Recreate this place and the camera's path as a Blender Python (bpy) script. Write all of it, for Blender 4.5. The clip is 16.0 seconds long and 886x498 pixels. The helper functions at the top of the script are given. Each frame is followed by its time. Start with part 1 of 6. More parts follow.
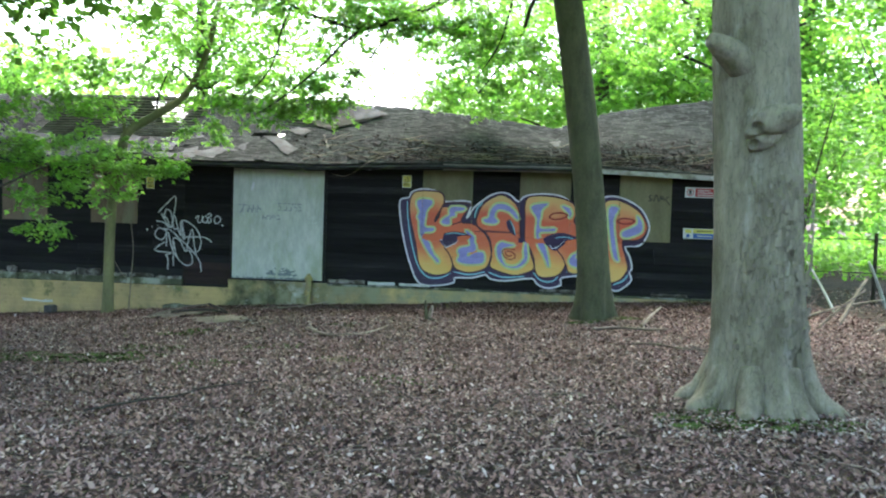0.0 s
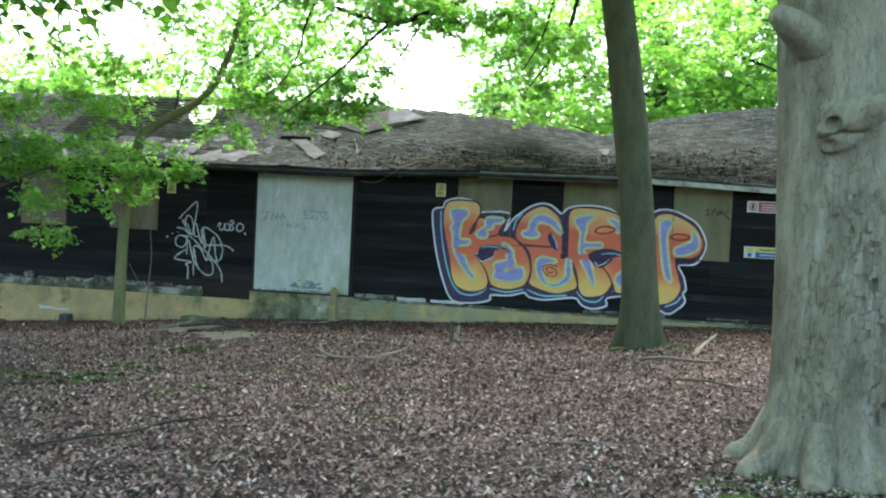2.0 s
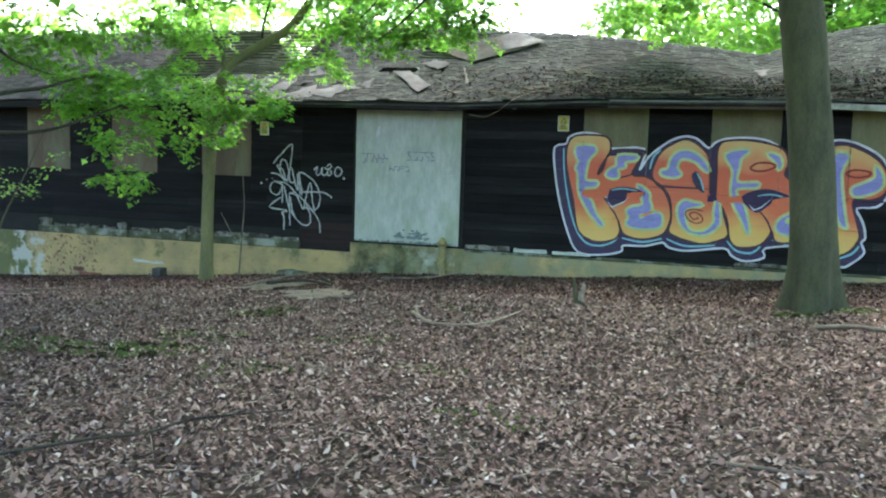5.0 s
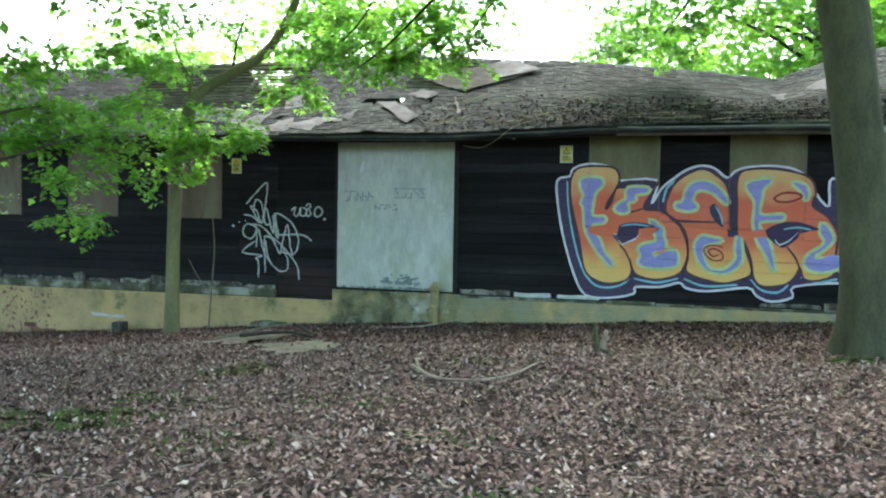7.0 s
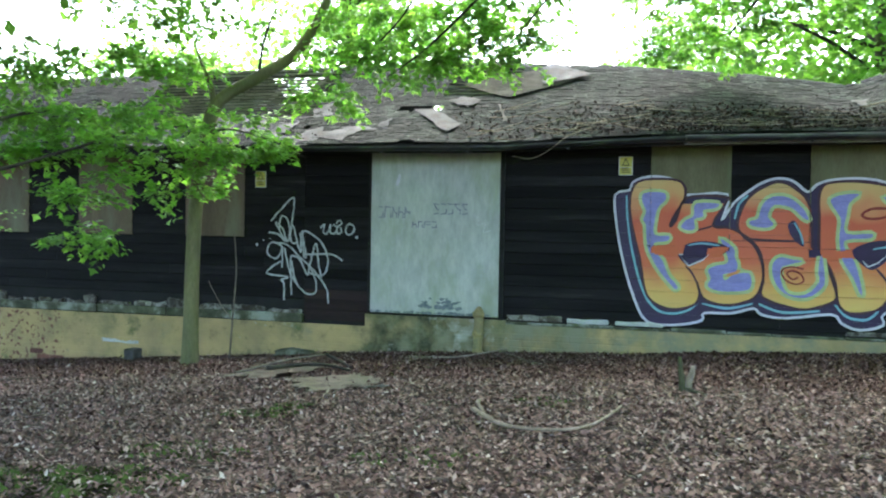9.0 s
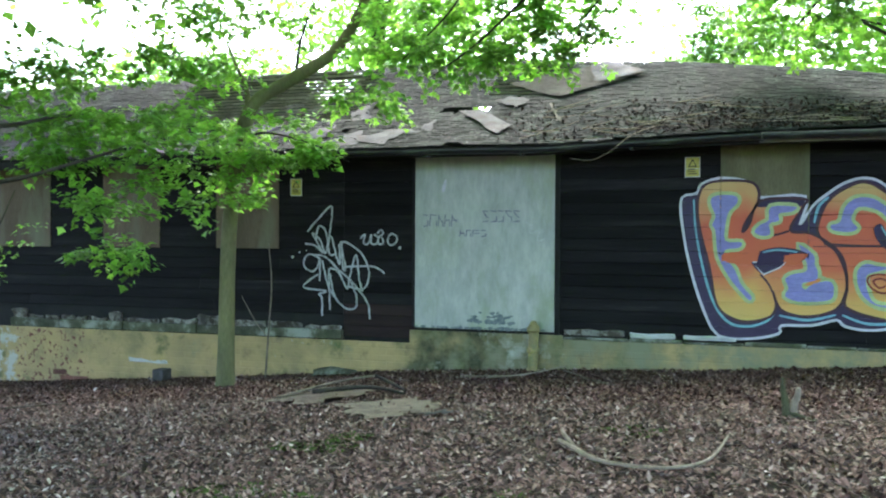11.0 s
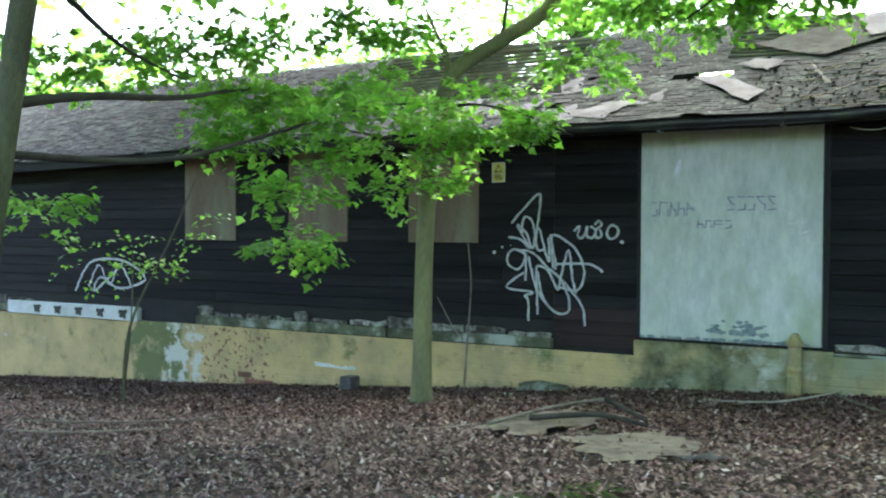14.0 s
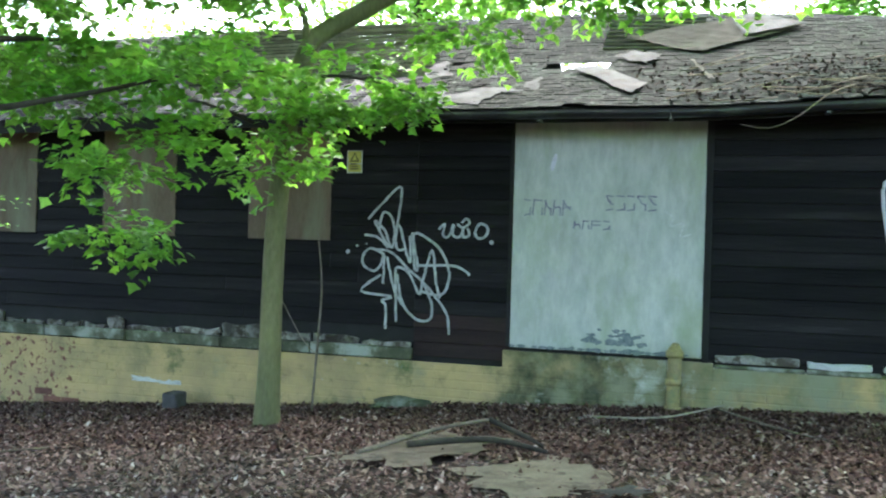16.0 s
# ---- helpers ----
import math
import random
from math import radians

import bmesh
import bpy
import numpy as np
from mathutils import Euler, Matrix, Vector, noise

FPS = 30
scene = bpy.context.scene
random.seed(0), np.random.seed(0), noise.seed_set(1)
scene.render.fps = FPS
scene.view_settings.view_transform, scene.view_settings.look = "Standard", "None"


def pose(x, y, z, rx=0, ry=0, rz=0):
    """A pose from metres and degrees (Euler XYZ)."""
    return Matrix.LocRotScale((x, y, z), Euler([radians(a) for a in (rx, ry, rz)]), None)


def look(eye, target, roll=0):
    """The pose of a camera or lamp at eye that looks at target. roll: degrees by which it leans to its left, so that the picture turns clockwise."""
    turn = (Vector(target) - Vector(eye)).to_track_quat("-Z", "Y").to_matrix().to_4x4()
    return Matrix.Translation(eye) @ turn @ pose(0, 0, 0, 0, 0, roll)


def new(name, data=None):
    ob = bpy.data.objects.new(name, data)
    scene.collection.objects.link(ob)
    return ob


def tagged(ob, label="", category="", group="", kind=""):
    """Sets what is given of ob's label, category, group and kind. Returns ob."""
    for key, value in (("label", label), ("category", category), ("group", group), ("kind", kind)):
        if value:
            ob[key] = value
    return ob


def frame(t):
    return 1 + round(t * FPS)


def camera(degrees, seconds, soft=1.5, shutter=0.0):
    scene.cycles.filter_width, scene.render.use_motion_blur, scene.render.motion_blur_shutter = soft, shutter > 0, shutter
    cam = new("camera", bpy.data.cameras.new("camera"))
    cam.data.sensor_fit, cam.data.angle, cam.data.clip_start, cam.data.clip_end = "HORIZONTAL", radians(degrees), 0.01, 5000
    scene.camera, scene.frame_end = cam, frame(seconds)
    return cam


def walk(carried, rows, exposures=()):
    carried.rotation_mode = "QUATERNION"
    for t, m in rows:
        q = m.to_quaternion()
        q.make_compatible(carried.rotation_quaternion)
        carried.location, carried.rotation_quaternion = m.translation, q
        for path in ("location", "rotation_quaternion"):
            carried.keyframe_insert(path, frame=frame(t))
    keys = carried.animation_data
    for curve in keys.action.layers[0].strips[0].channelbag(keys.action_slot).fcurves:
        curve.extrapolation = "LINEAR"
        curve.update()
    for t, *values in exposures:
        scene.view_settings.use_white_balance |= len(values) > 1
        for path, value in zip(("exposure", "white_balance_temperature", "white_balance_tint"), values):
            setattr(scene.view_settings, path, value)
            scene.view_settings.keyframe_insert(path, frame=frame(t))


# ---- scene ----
cam = camera(52.8, 16.0, soft=2.1, shutter=0.4)
KELVIN, TINT = 6080, 14
EXPOSURES = [(0.0, 3.2), (5.0, 3.38), (8.0, 3.34), (12.0, 3.4), (16.0, 3.57)]
PATH = [
    (0, (4.977, -14.795, 1.757), (4.792, -12.806, 1.662), 1.9),
    (0.5, (5.055, -14.51, 1.764), (4.829, -12.524, 1.686), 2.2),
    (1, (5.093, -14.216, 1.742), (4.916, -12.226, 1.654), 2.7),
    (1.5, (5.162, -13.899, 1.742), (5.047, -11.903, 1.674), 3.6),
    (2, (5.247, -13.619, 1.761), (4.927, -11.646, 1.686), 2.9),
    (2.5, (5.279, -13.281, 1.712), (4.96, -11.31, 1.597), 2.8),
    (3, (5.307, -12.97, 1.717), (5.029, -10.996, 1.552), 1.1),
    (3.5, (5.294, -12.65, 1.712), (4.914, -10.694, 1.541), 0.9),
    (4, (5.222, -12.353, 1.676), (4.933, -10.38, 1.531), 1.4),
    (4.5, (5.179, -12.091, 1.671), (4.849, -10.124, 1.528), 1.7),
    (5, (5.05, -11.862, 1.656), (4.456, -9.963, 1.452), 1.8),
    (7.5, (4.324, -10.596, 1.446), (3.791, -8.67, 1.375), 0.9),
    (8, (4.16, -10.39, 1.446), (3.636, -8.461, 1.378), 1.6),
    (8.5, (3.993, -10.195, 1.452), (3.562, -8.242, 1.423), 1.5),
    (9, (3.845, -9.952, 1.445), (3.276, -8.035, 1.397), 1.0),
    (11.5, (3.151, -9.242, 1.43), (2.551, -7.334, 1.406), 0.3),
    (12, (3.058, -9.032, 1.428), (2.535, -7.103, 1.375), 0.3),
    (12.5, (2.973, -8.755, 1.414), (2.375, -6.847, 1.407), 0.5),
    (13, (2.773, -8.533, 1.377), (2.186, -6.621, 1.395), 1.2),
    (13.5, (2.584, -8.381, 1.373), (1.878, -6.51, 1.361), 0.7),
    (14, (2.389, -8.174, 1.371), (1.425, -6.422, 1.339), 0.3),
    (14.5, (2.201, -8.025, 1.344), (1.226, -6.279, 1.31), -0.5),
    (15, (2.035, -7.827, 1.326), (1.349, -5.948, 1.326), -0.8),
    (15.5, (1.915, -7.602, 1.333), (1.335, -5.688, 1.315), 0.5),
    (16, (1.672, -7.432, 1.289), (1.083, -5.521, 1.277), 1.6),
]
walk(cam, [(t, look(eye, target, roll)) for t, eye, target, roll in PATH], [(t, e, KELVIN, TINT) for t, e in EXPOSURES])

# ---- world and light: bright overcast sky over a wood ----
world = bpy.data.worlds.new("sky")
scene.world = world
world.use_nodes = True
wn = world.node_tree
sky = wn.nodes.new("ShaderNodeTexSky")
sky.sky_type = "NISHITA"
sky.sun_disc = False
sky.sun_elevation = radians(58)
sky.sun_rotation = radians(-11)
sky.air_density = 1.0
sky.dust_density = 4.0
wn.links.new(sky.outputs[0], wn.nodes["Background"].inputs[0])
wn.nodes["Background"].inputs[1].default_value = 0.15

sun_data = bpy.data.lights.new("sun", "SUN")
sun_data.energy = 1.5
sun_data.angle = radians(40)
sun_data.color = (1.0, 0.96, 0.88)
sun = new("sun", sun_data)
sun.matrix_world = look((0, 0, 30), (0.1 * 30, -0.5 * 30, 30 - 0.86 * 30))


# ---- materials ----
def rgb(c, k=1.0):
    return (c[0] * k, c[1] * k, c[2] * k, 1.0)


def material(name, base, dark=None, rough=0.8, scale=8.0, fine=60.0, bump=0.3, bump_scale=40.0, metal=0.0, island=0.0, piece=0.0,
             stretch=(1, 1, 1), stain=None, stain_scale=1.5, stain_at=(0.5, 0.65), specular=0.5, translucent=0.0, backlit=None, crack=0.0):
    """A surface with broad stains, fine grain and relief; island and piece vary the value from bit to bit."""
    m = bpy.data.materials.new(name)
    m.use_nodes = True
    t = m.node_tree
    n, link = t.nodes, t.links.new
    bsdf = n["Principled BSDF"]
    out = n["Material Output"]
    co = n.new("ShaderNodeTexCoord")
    mp = n.new("ShaderNodeMapping")
    mp.inputs["Scale"].default_value = stretch
    geo_co = n.new("ShaderNodeNewGeometry")
    link(geo_co.outputs["Position"], mp.inputs["Vector"])

    def noise_tex(sc, detail=4.0, rough_=0.6):
        x = n.new("ShaderNodeTexNoise")
        x.inputs["Scale"].default_value = sc
        x.inputs["Detail"].default_value = detail
        x.inputs["Roughness"].default_value = rough_
        link(mp.outputs[0], x.inputs["Vector"])
        return x

    def mix(fac, a, b, mode="MIX"):
        x = n.new("ShaderNodeMix")
        x.data_type, x.blend_type = "RGBA", mode
        for sock, v in ((x.inputs[0], fac), (x.inputs[6], a), (x.inputs[7], b)):
            if isinstance(v, (int, float)):
                sock.default_value = v
            elif isinstance(v, tuple):
                sock.default_value = v
            else:
                link(v, sock)
        return x.outputs[2]

    def ramp(fac, lo, hi):
        x = n.new("ShaderNodeMapRange")
        x.inputs[1].default_value, x.inputs[2].default_value = lo, hi
        link(fac, x.inputs[0])
        return x.outputs[0]

    dark = dark or tuple(0.55 * v for v in base)
    broad, grain = noise_tex(scale), noise_tex(fine, 3.0, 0.7)
    col = mix(ramp(broad.outputs[0], 0.35, 0.65), rgb(dark), rgb(base))
    col = mix(0.5, col, mix(ramp(grain.outputs[0], 0.3, 0.7), rgb((0.45, 0.45, 0.45)), rgb((1.0, 1.0, 1.0))), "MULTIPLY")
    if stain:
        st = noise_tex(stain_scale, 6.0, 0.65)
        col = mix(ramp(st.outputs[0], *stain_at), col, rgb(stain))
    if island or piece:
        var = n.new("ShaderNodeMapRange")
        amount = island or piece
        var.inputs[3].default_value, var.inputs[4].default_value = 1 - amount, 1 + amount
        if island:
            link(geo_co.outputs["Random Per Island"], var.inputs[0])
        else:
            info = n.new("ShaderNodeObjectInfo")
            link(info.outputs["Random"], var.inputs[0])
        col = mix(1.0, col, var.outputs[0], "MULTIPLY")
    edge = None
    if crack:
        warp = noise_tex(crack * 0.8, 2.0)
        moved = n.new("ShaderNodeVectorMath")
        moved.operation = "MULTIPLY_ADD"
        link(warp.outputs["Color"], moved.inputs[0])
        moved.inputs[1].default_value = (0.16, 0.16, 0.16)
        link(mp.outputs[0], moved.inputs[2])
        vo = n.new("ShaderNodeTexVoronoi")
        vo.feature = "DISTANCE_TO_EDGE"
        vo.inputs["Scale"].default_value = crack
        link(moved.outputs[0], vo.inputs["Vector"])
        edge = ramp(vo.outputs["Distance"], 0.0, 0.05)
        col = mix(1.0, col, mix(edge, rgb((0.68, 0.68, 0.68)), rgb((1.0, 1.0, 1.0))), "MULTIPLY")
    link(col, bsdf.inputs["Base Color"])
    bsdf.inputs["Roughness"].default_value = rough
    bsdf.inputs["Metallic"].default_value = metal
    bsdf.inputs["Specular IOR Level"].default_value = specular
    if bump:
        b = n.new("ShaderNodeBump")
        b.inputs["Strength"].default_value = bump
        b.inputs["Distance"].default_value = 0.01
        bt = noise_tex(bump_scale, 5.0, 0.65)
        link(bt.outputs[0], b.inputs["Height"])
        if edge is not None:
            b2 = n.new("ShaderNodeBump")
            b2.inputs["Strength"].default_value = 0.45
            b2.inputs["Distance"].default_value = 0.012
            link(edge, b2.inputs["Height"])
            link(b.outputs[0], b2.inputs["Normal"])
            b = b2
        link(b.outputs[0], bsdf.inputs["Normal"])
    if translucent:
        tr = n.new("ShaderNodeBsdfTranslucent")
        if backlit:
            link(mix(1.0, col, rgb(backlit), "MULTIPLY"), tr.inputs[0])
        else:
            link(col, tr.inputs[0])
        sh = n.new("ShaderNodeMixShader")
        sh.inputs[0].default_value = translucent
        link(bsdf.outputs[0], sh.inputs[1])
        link(tr.outputs[0], sh.inputs[2])
        link(sh.outputs[0], out.inputs[0])
    return m


SOIL = material("leaf_mould_soil", (0.055, 0.036, 0.027), (0.024, 0.016, 0.012), 0.95, 3.0, 90.0, 0.9, 30.0, stain=(0.1, 0.07, 0.054), stain_scale=24.0, stain_at=(0.55, 0.66), specular=0.2)


def litter_material(name, shades, rough=0.5, specular=0.45):
    """Dead leaves: each leaf takes its own shade, from wet black-brown to bleached, with a darker grain along it."""
    m = material(name, (0.5, 0.5, 0.5), (0.4, 0.4, 0.4), rough, 1.4, 90.0, 0.0, specular=specular)
    n, link = m.node_tree.nodes, m.node_tree.links.new
    b = n["Principled BSDF"]
    geo = n.new("ShaderNodeNewGeometry")
    cr = n.new("ShaderNodeValToRGB")
    e = cr.color_ramp.elements
    e[0].position, e[0].color = shades[0][0], rgb(shades[0][1])
    e[1].position, e[1].color = shades[-1][0], rgb(shades[-1][1])
    for p, c in shades[1:-1]:
        k = e.new(p)
        k.color = rgb(c)
    link(geo.outputs["Random Per Island"], cr.inputs[0])
    old = b.inputs["Base Color"].links[0].from_socket
    x = n.new("ShaderNodeMix")
    x.data_type, x.blend_type = "RGBA", "MULTIPLY"
    x.inputs[0].default_value = 1.0
    link(cr.outputs[0], x.inputs[6])
    gain = n.new("ShaderNodeMix")
    gain.data_type, gain.blend_type = "RGBA", "ADD"
    gain.inputs[0].default_value = 1.0
    link(old, gain.inputs[6])
    gain.inputs[7].default_value = (0.5, 0.5, 0.5, 1)
    link(gain.outputs[2], x.inputs[7])
    link(x.outputs[2], b.inputs["Base Color"])
    return m


LITTER = litter_material("dead_leaves", ((0.0, (0.055, 0.03, 0.022)), (0.4, (0.138, 0.08, 0.063)), (0.75, (0.225, 0.142, 0.114)), (0.92, (0.32, 0.232, 0.19)), (0.98, (0.42, 0.335, 0.285)), (1.0, (0.55, 0.48, 0.42))), 0.7, 0.2)
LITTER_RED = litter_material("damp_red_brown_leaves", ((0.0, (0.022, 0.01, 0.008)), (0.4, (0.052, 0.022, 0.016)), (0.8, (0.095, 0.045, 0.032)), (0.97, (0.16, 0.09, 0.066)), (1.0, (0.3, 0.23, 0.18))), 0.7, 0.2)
LITTER_DARK = litter_material("rotting_roof_leaves", ((0.0, (0.012, 0.008, 0.006)), (0.6, (0.035, 0.021, 0.016)), (0.93, (0.07, 0.045, 0.036)), (1.0, (0.22, 0.18, 0.15))), 0.8, 0.1)
LITTER_PALE = material("bleached_leaf_scraps", (0.4, 0.35, 0.3), (0.24, 0.2, 0.17), 0.6, 2.0, 60.0, 0.0, island=0.4, specular=0.3)
BRICK = material("bare_red_brick", (0.22, 0.1, 0.07), (0.14, 0.065, 0.05), 0.9, 9.0, 60.0, 0.6, 50.0, piece=0.3, specular=0.2)
MOSS = material("moss", (0.08, 0.12, 0.028), (0.045, 0.07, 0.018), 0.95, 12.0, 120.0, 0.6, 60.0, specular=0.1)
BARK = material("smooth_beech_bark", (0.25, 0.225, 0.155), (0.125, 0.113, 0.072), 0.85, 5.0, 38.0, 1.0, 22.0, stretch=(1, 1, 0.3), stain=(0.27, 0.255, 0.2), stain_scale=9.0, stain_at=(0.55, 0.75), specular=0.2, crack=17.0)
BARK_DARK = material("dark_green_bark", (0.105, 0.105, 0.058), (0.06, 0.06, 0.034), 0.85, 5.0, 50.0, 0.8, 30.0, stretch=(1, 1, 0.4), specular=0.2, crack=24.0)
BARK_YOUNG = material("young_maple_bark", (0.2, 0.19, 0.09), (0.12, 0.12, 0.06), 0.85, 4.0, 50.0, 0.5, 35.0, stretch=(1, 1, 0.3), specular=0.2)
BARK_LIMB = material("dark_limb_bark", (0.06, 0.052, 0.04), (0.03, 0.027, 0.022), 0.9, 6.0, 60.0, 0.5, 40.0, specular=0.2)
TWIG = material("dry_twig", (0.3, 0.25, 0.19), (0.15, 0.12, 0.09), 0.9, 7.0, 60.0, 0.4, 60.0, piece=0.35, island=0.0, specular=0.2)
TWIGS = material("dry_twigs", (0.26, 0.21, 0.165), (0.12, 0.095, 0.075), 0.9, 7.0, 60.0, 0.4, 60.0, island=0.5, specular=0.2)
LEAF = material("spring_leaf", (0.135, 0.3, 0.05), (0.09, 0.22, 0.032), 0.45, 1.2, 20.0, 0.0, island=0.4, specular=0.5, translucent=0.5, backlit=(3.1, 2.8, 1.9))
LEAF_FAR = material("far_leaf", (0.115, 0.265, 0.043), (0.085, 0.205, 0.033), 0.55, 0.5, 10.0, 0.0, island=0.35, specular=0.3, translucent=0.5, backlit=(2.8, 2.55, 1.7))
BOARDS = material("black_stained_weatherboard", (0.016, 0.014, 0.0145), (0.0055, 0.005, 0.0055), 0.65, 5.0, 70.0, 0.5, 50.0, piece=0.5, stretch=(0.12, 1, 1.6), stain=(0.032, 0.029, 0.028), stain_scale=5.0, stain_at=(0.58, 0.75), specular=0.12)
BOARDS_BROWN = material("dark_brown_board", (0.03, 0.017, 0.016), (0.017, 0.011, 0.01), 0.65, 5.0, 70.0, 0.5, 50.0, piece=0.3, stretch=(0.12, 1, 1.6), specular=0.15)
CORE = material("dark_wall_core", (0.015, 0.014, 0.013), None, 0.9, 5.0, 60.0, 0.3)
PLY = material("weathered_plywood", (0.2, 0.145, 0.1), (0.13, 0.095, 0.065), 0.8, 3.0, 70.0, 0.3, 60.0, piece=0.15, stretch=(1, 1, 0.2), stain=(0.19, 0.18, 0.12), stain_scale=2.0, specular=0.25)
PLY_GREEN = material("green_stained_plywood", (0.21, 0.185, 0.105), (0.13, 0.12, 0.065), 0.8, 3.0, 70.0, 0.3, 60.0, piece=0.15, stretch=(1, 1, 0.2), stain=(0.15, 0.155, 0.085), stain_scale=2.0, specular=0.25)
SHEET = material("grey_green_painted_sheet", (0.54, 0.545, 0.5), (0.44, 0.45, 0.4), 0.55, 1.6, 12.0, 0.12, 30.0, stretch=(1, 1, 0.4), stain=(0.3, 0.33, 0.22), stain_scale=2.2, stain_at=(0.5, 0.72), specular=0.25)
LEDGE = material("mossy_concrete_ledge", (0.17, 0.17, 0.115), (0.07, 0.075, 0.045), 0.9, 4.0, 50.0, 0.6, 40.0, stain=(0.3, 0.31, 0.26), stain_scale=4.0, piece=0.2, specular=0.2)
BLOCK = material("flaking_white_block", (0.36, 0.34, 0.3), (0.09, 0.08, 0.065), 0.9, 5.0, 60.0, 0.7, 40.0, stain=(0.07, 0.058, 0.045), stain_scale=11.0, stain_at=(0.47, 0.56), piece=0.35, specular=0.2)
WHITE_PAINT = material("white_painted_band", (0.62, 0.62, 0.6), (0.5, 0.5, 0.47), 0.8, 5.0, 60.0, 0.4, 40.0, stain=(0.4, 0.4, 0.37), stain_scale=4.0, specular=0.3)
FELT = material("mossy_roof_shingle", (0.029, 0.037, 0.031), (0.0085, 0.011, 0.009), 0.85, 5.0, 60.0, 0.8, 30.0, stain=(0.09, 0.102, 0.09), stain_scale=24.0, stain_at=(0.56, 0.68), piece=0.75, specular=0.12)
FELT_ISLAND = material("mossy_roof_shingles", (0.029, 0.037, 0.031), (0.0085, 0.011, 0.009), 0.85, 5.0, 60.0, 0.8, 30.0, stain=(0.09, 0.102, 0.09), stain_scale=24.0, stain_at=(0.56, 0.68), island=0.75, specular=0.12)
TORN = material("torn_grey_roofing_sheet", (0.14, 0.15, 0.155), (0.05, 0.054, 0.056), 0.6, 3.0, 50.0, 0.5, 25.0, stain=(0.07, 0.066, 0.058), stain_scale=5.0, piece=0.3, specular=0.2)
BATTEN = material("grey_batten", (0.3, 0.28, 0.25), (0.17, 0.155, 0.13), 0.85, 5.0, 60.0, 0.4, 50.0, piece=0.3, specular=0.25)
GUTTER = material("black_gutter", (0.02, 0.02, 0.021), None, 0.4, 5.0, 60.0, 0.2, 40.0, stain=(0.05, 0.055, 0.04), stain_scale=3.0)
FASCIA = material("flaking_white_fascia", (0.5, 0.49, 0.45), (0.28, 0.26, 0.22), 0.8, 6.0, 60.0, 0.4, 40.0, stain=(0.13, 0.11, 0.09), stain_scale=4.0)
PIPE = material("ochre_painted_pipe", (0.4, 0.31, 0.12), (0.26, 0.21, 0.1), 0.7, 8.0, 60.0, 0.3, 40.0, stain=(0.18, 0.18, 0.09), stain_scale=7.0)
GREY_BLOCK = material("grey_concrete_block", (0.09, 0.085, 0.08), (0.05, 0.046, 0.042), 0.9, 9.0, 80.0, 0.6, 60.0)
STRAW = material("dry_board_on_ground", (0.34, 0.295, 0.22), (0.2, 0.17, 0.125), 0.9, 5.0, 60.0, 0.5, 40.0, stain=(0.14, 0.115, 0.09), stain_scale=7.0, stain_at=(0.55, 0.62), piece=0.2)
BUFF = material("weathered_buff_roof_board", (0.17, 0.16, 0.137), (0.105, 0.098, 0.083), 0.85, 5.0, 60.0, 0.4, 40.0, stain=(0.08, 0.075, 0.064), stain_scale=7.0, stain_at=(0.52, 0.65), specular=0.15)
PALE_POLE = material("pale_painted_pole", (0.5, 0.5, 0.42), (0.3, 0.33, 0.27), 0.8, 8.0, 60.0, 0.3, 40.0)


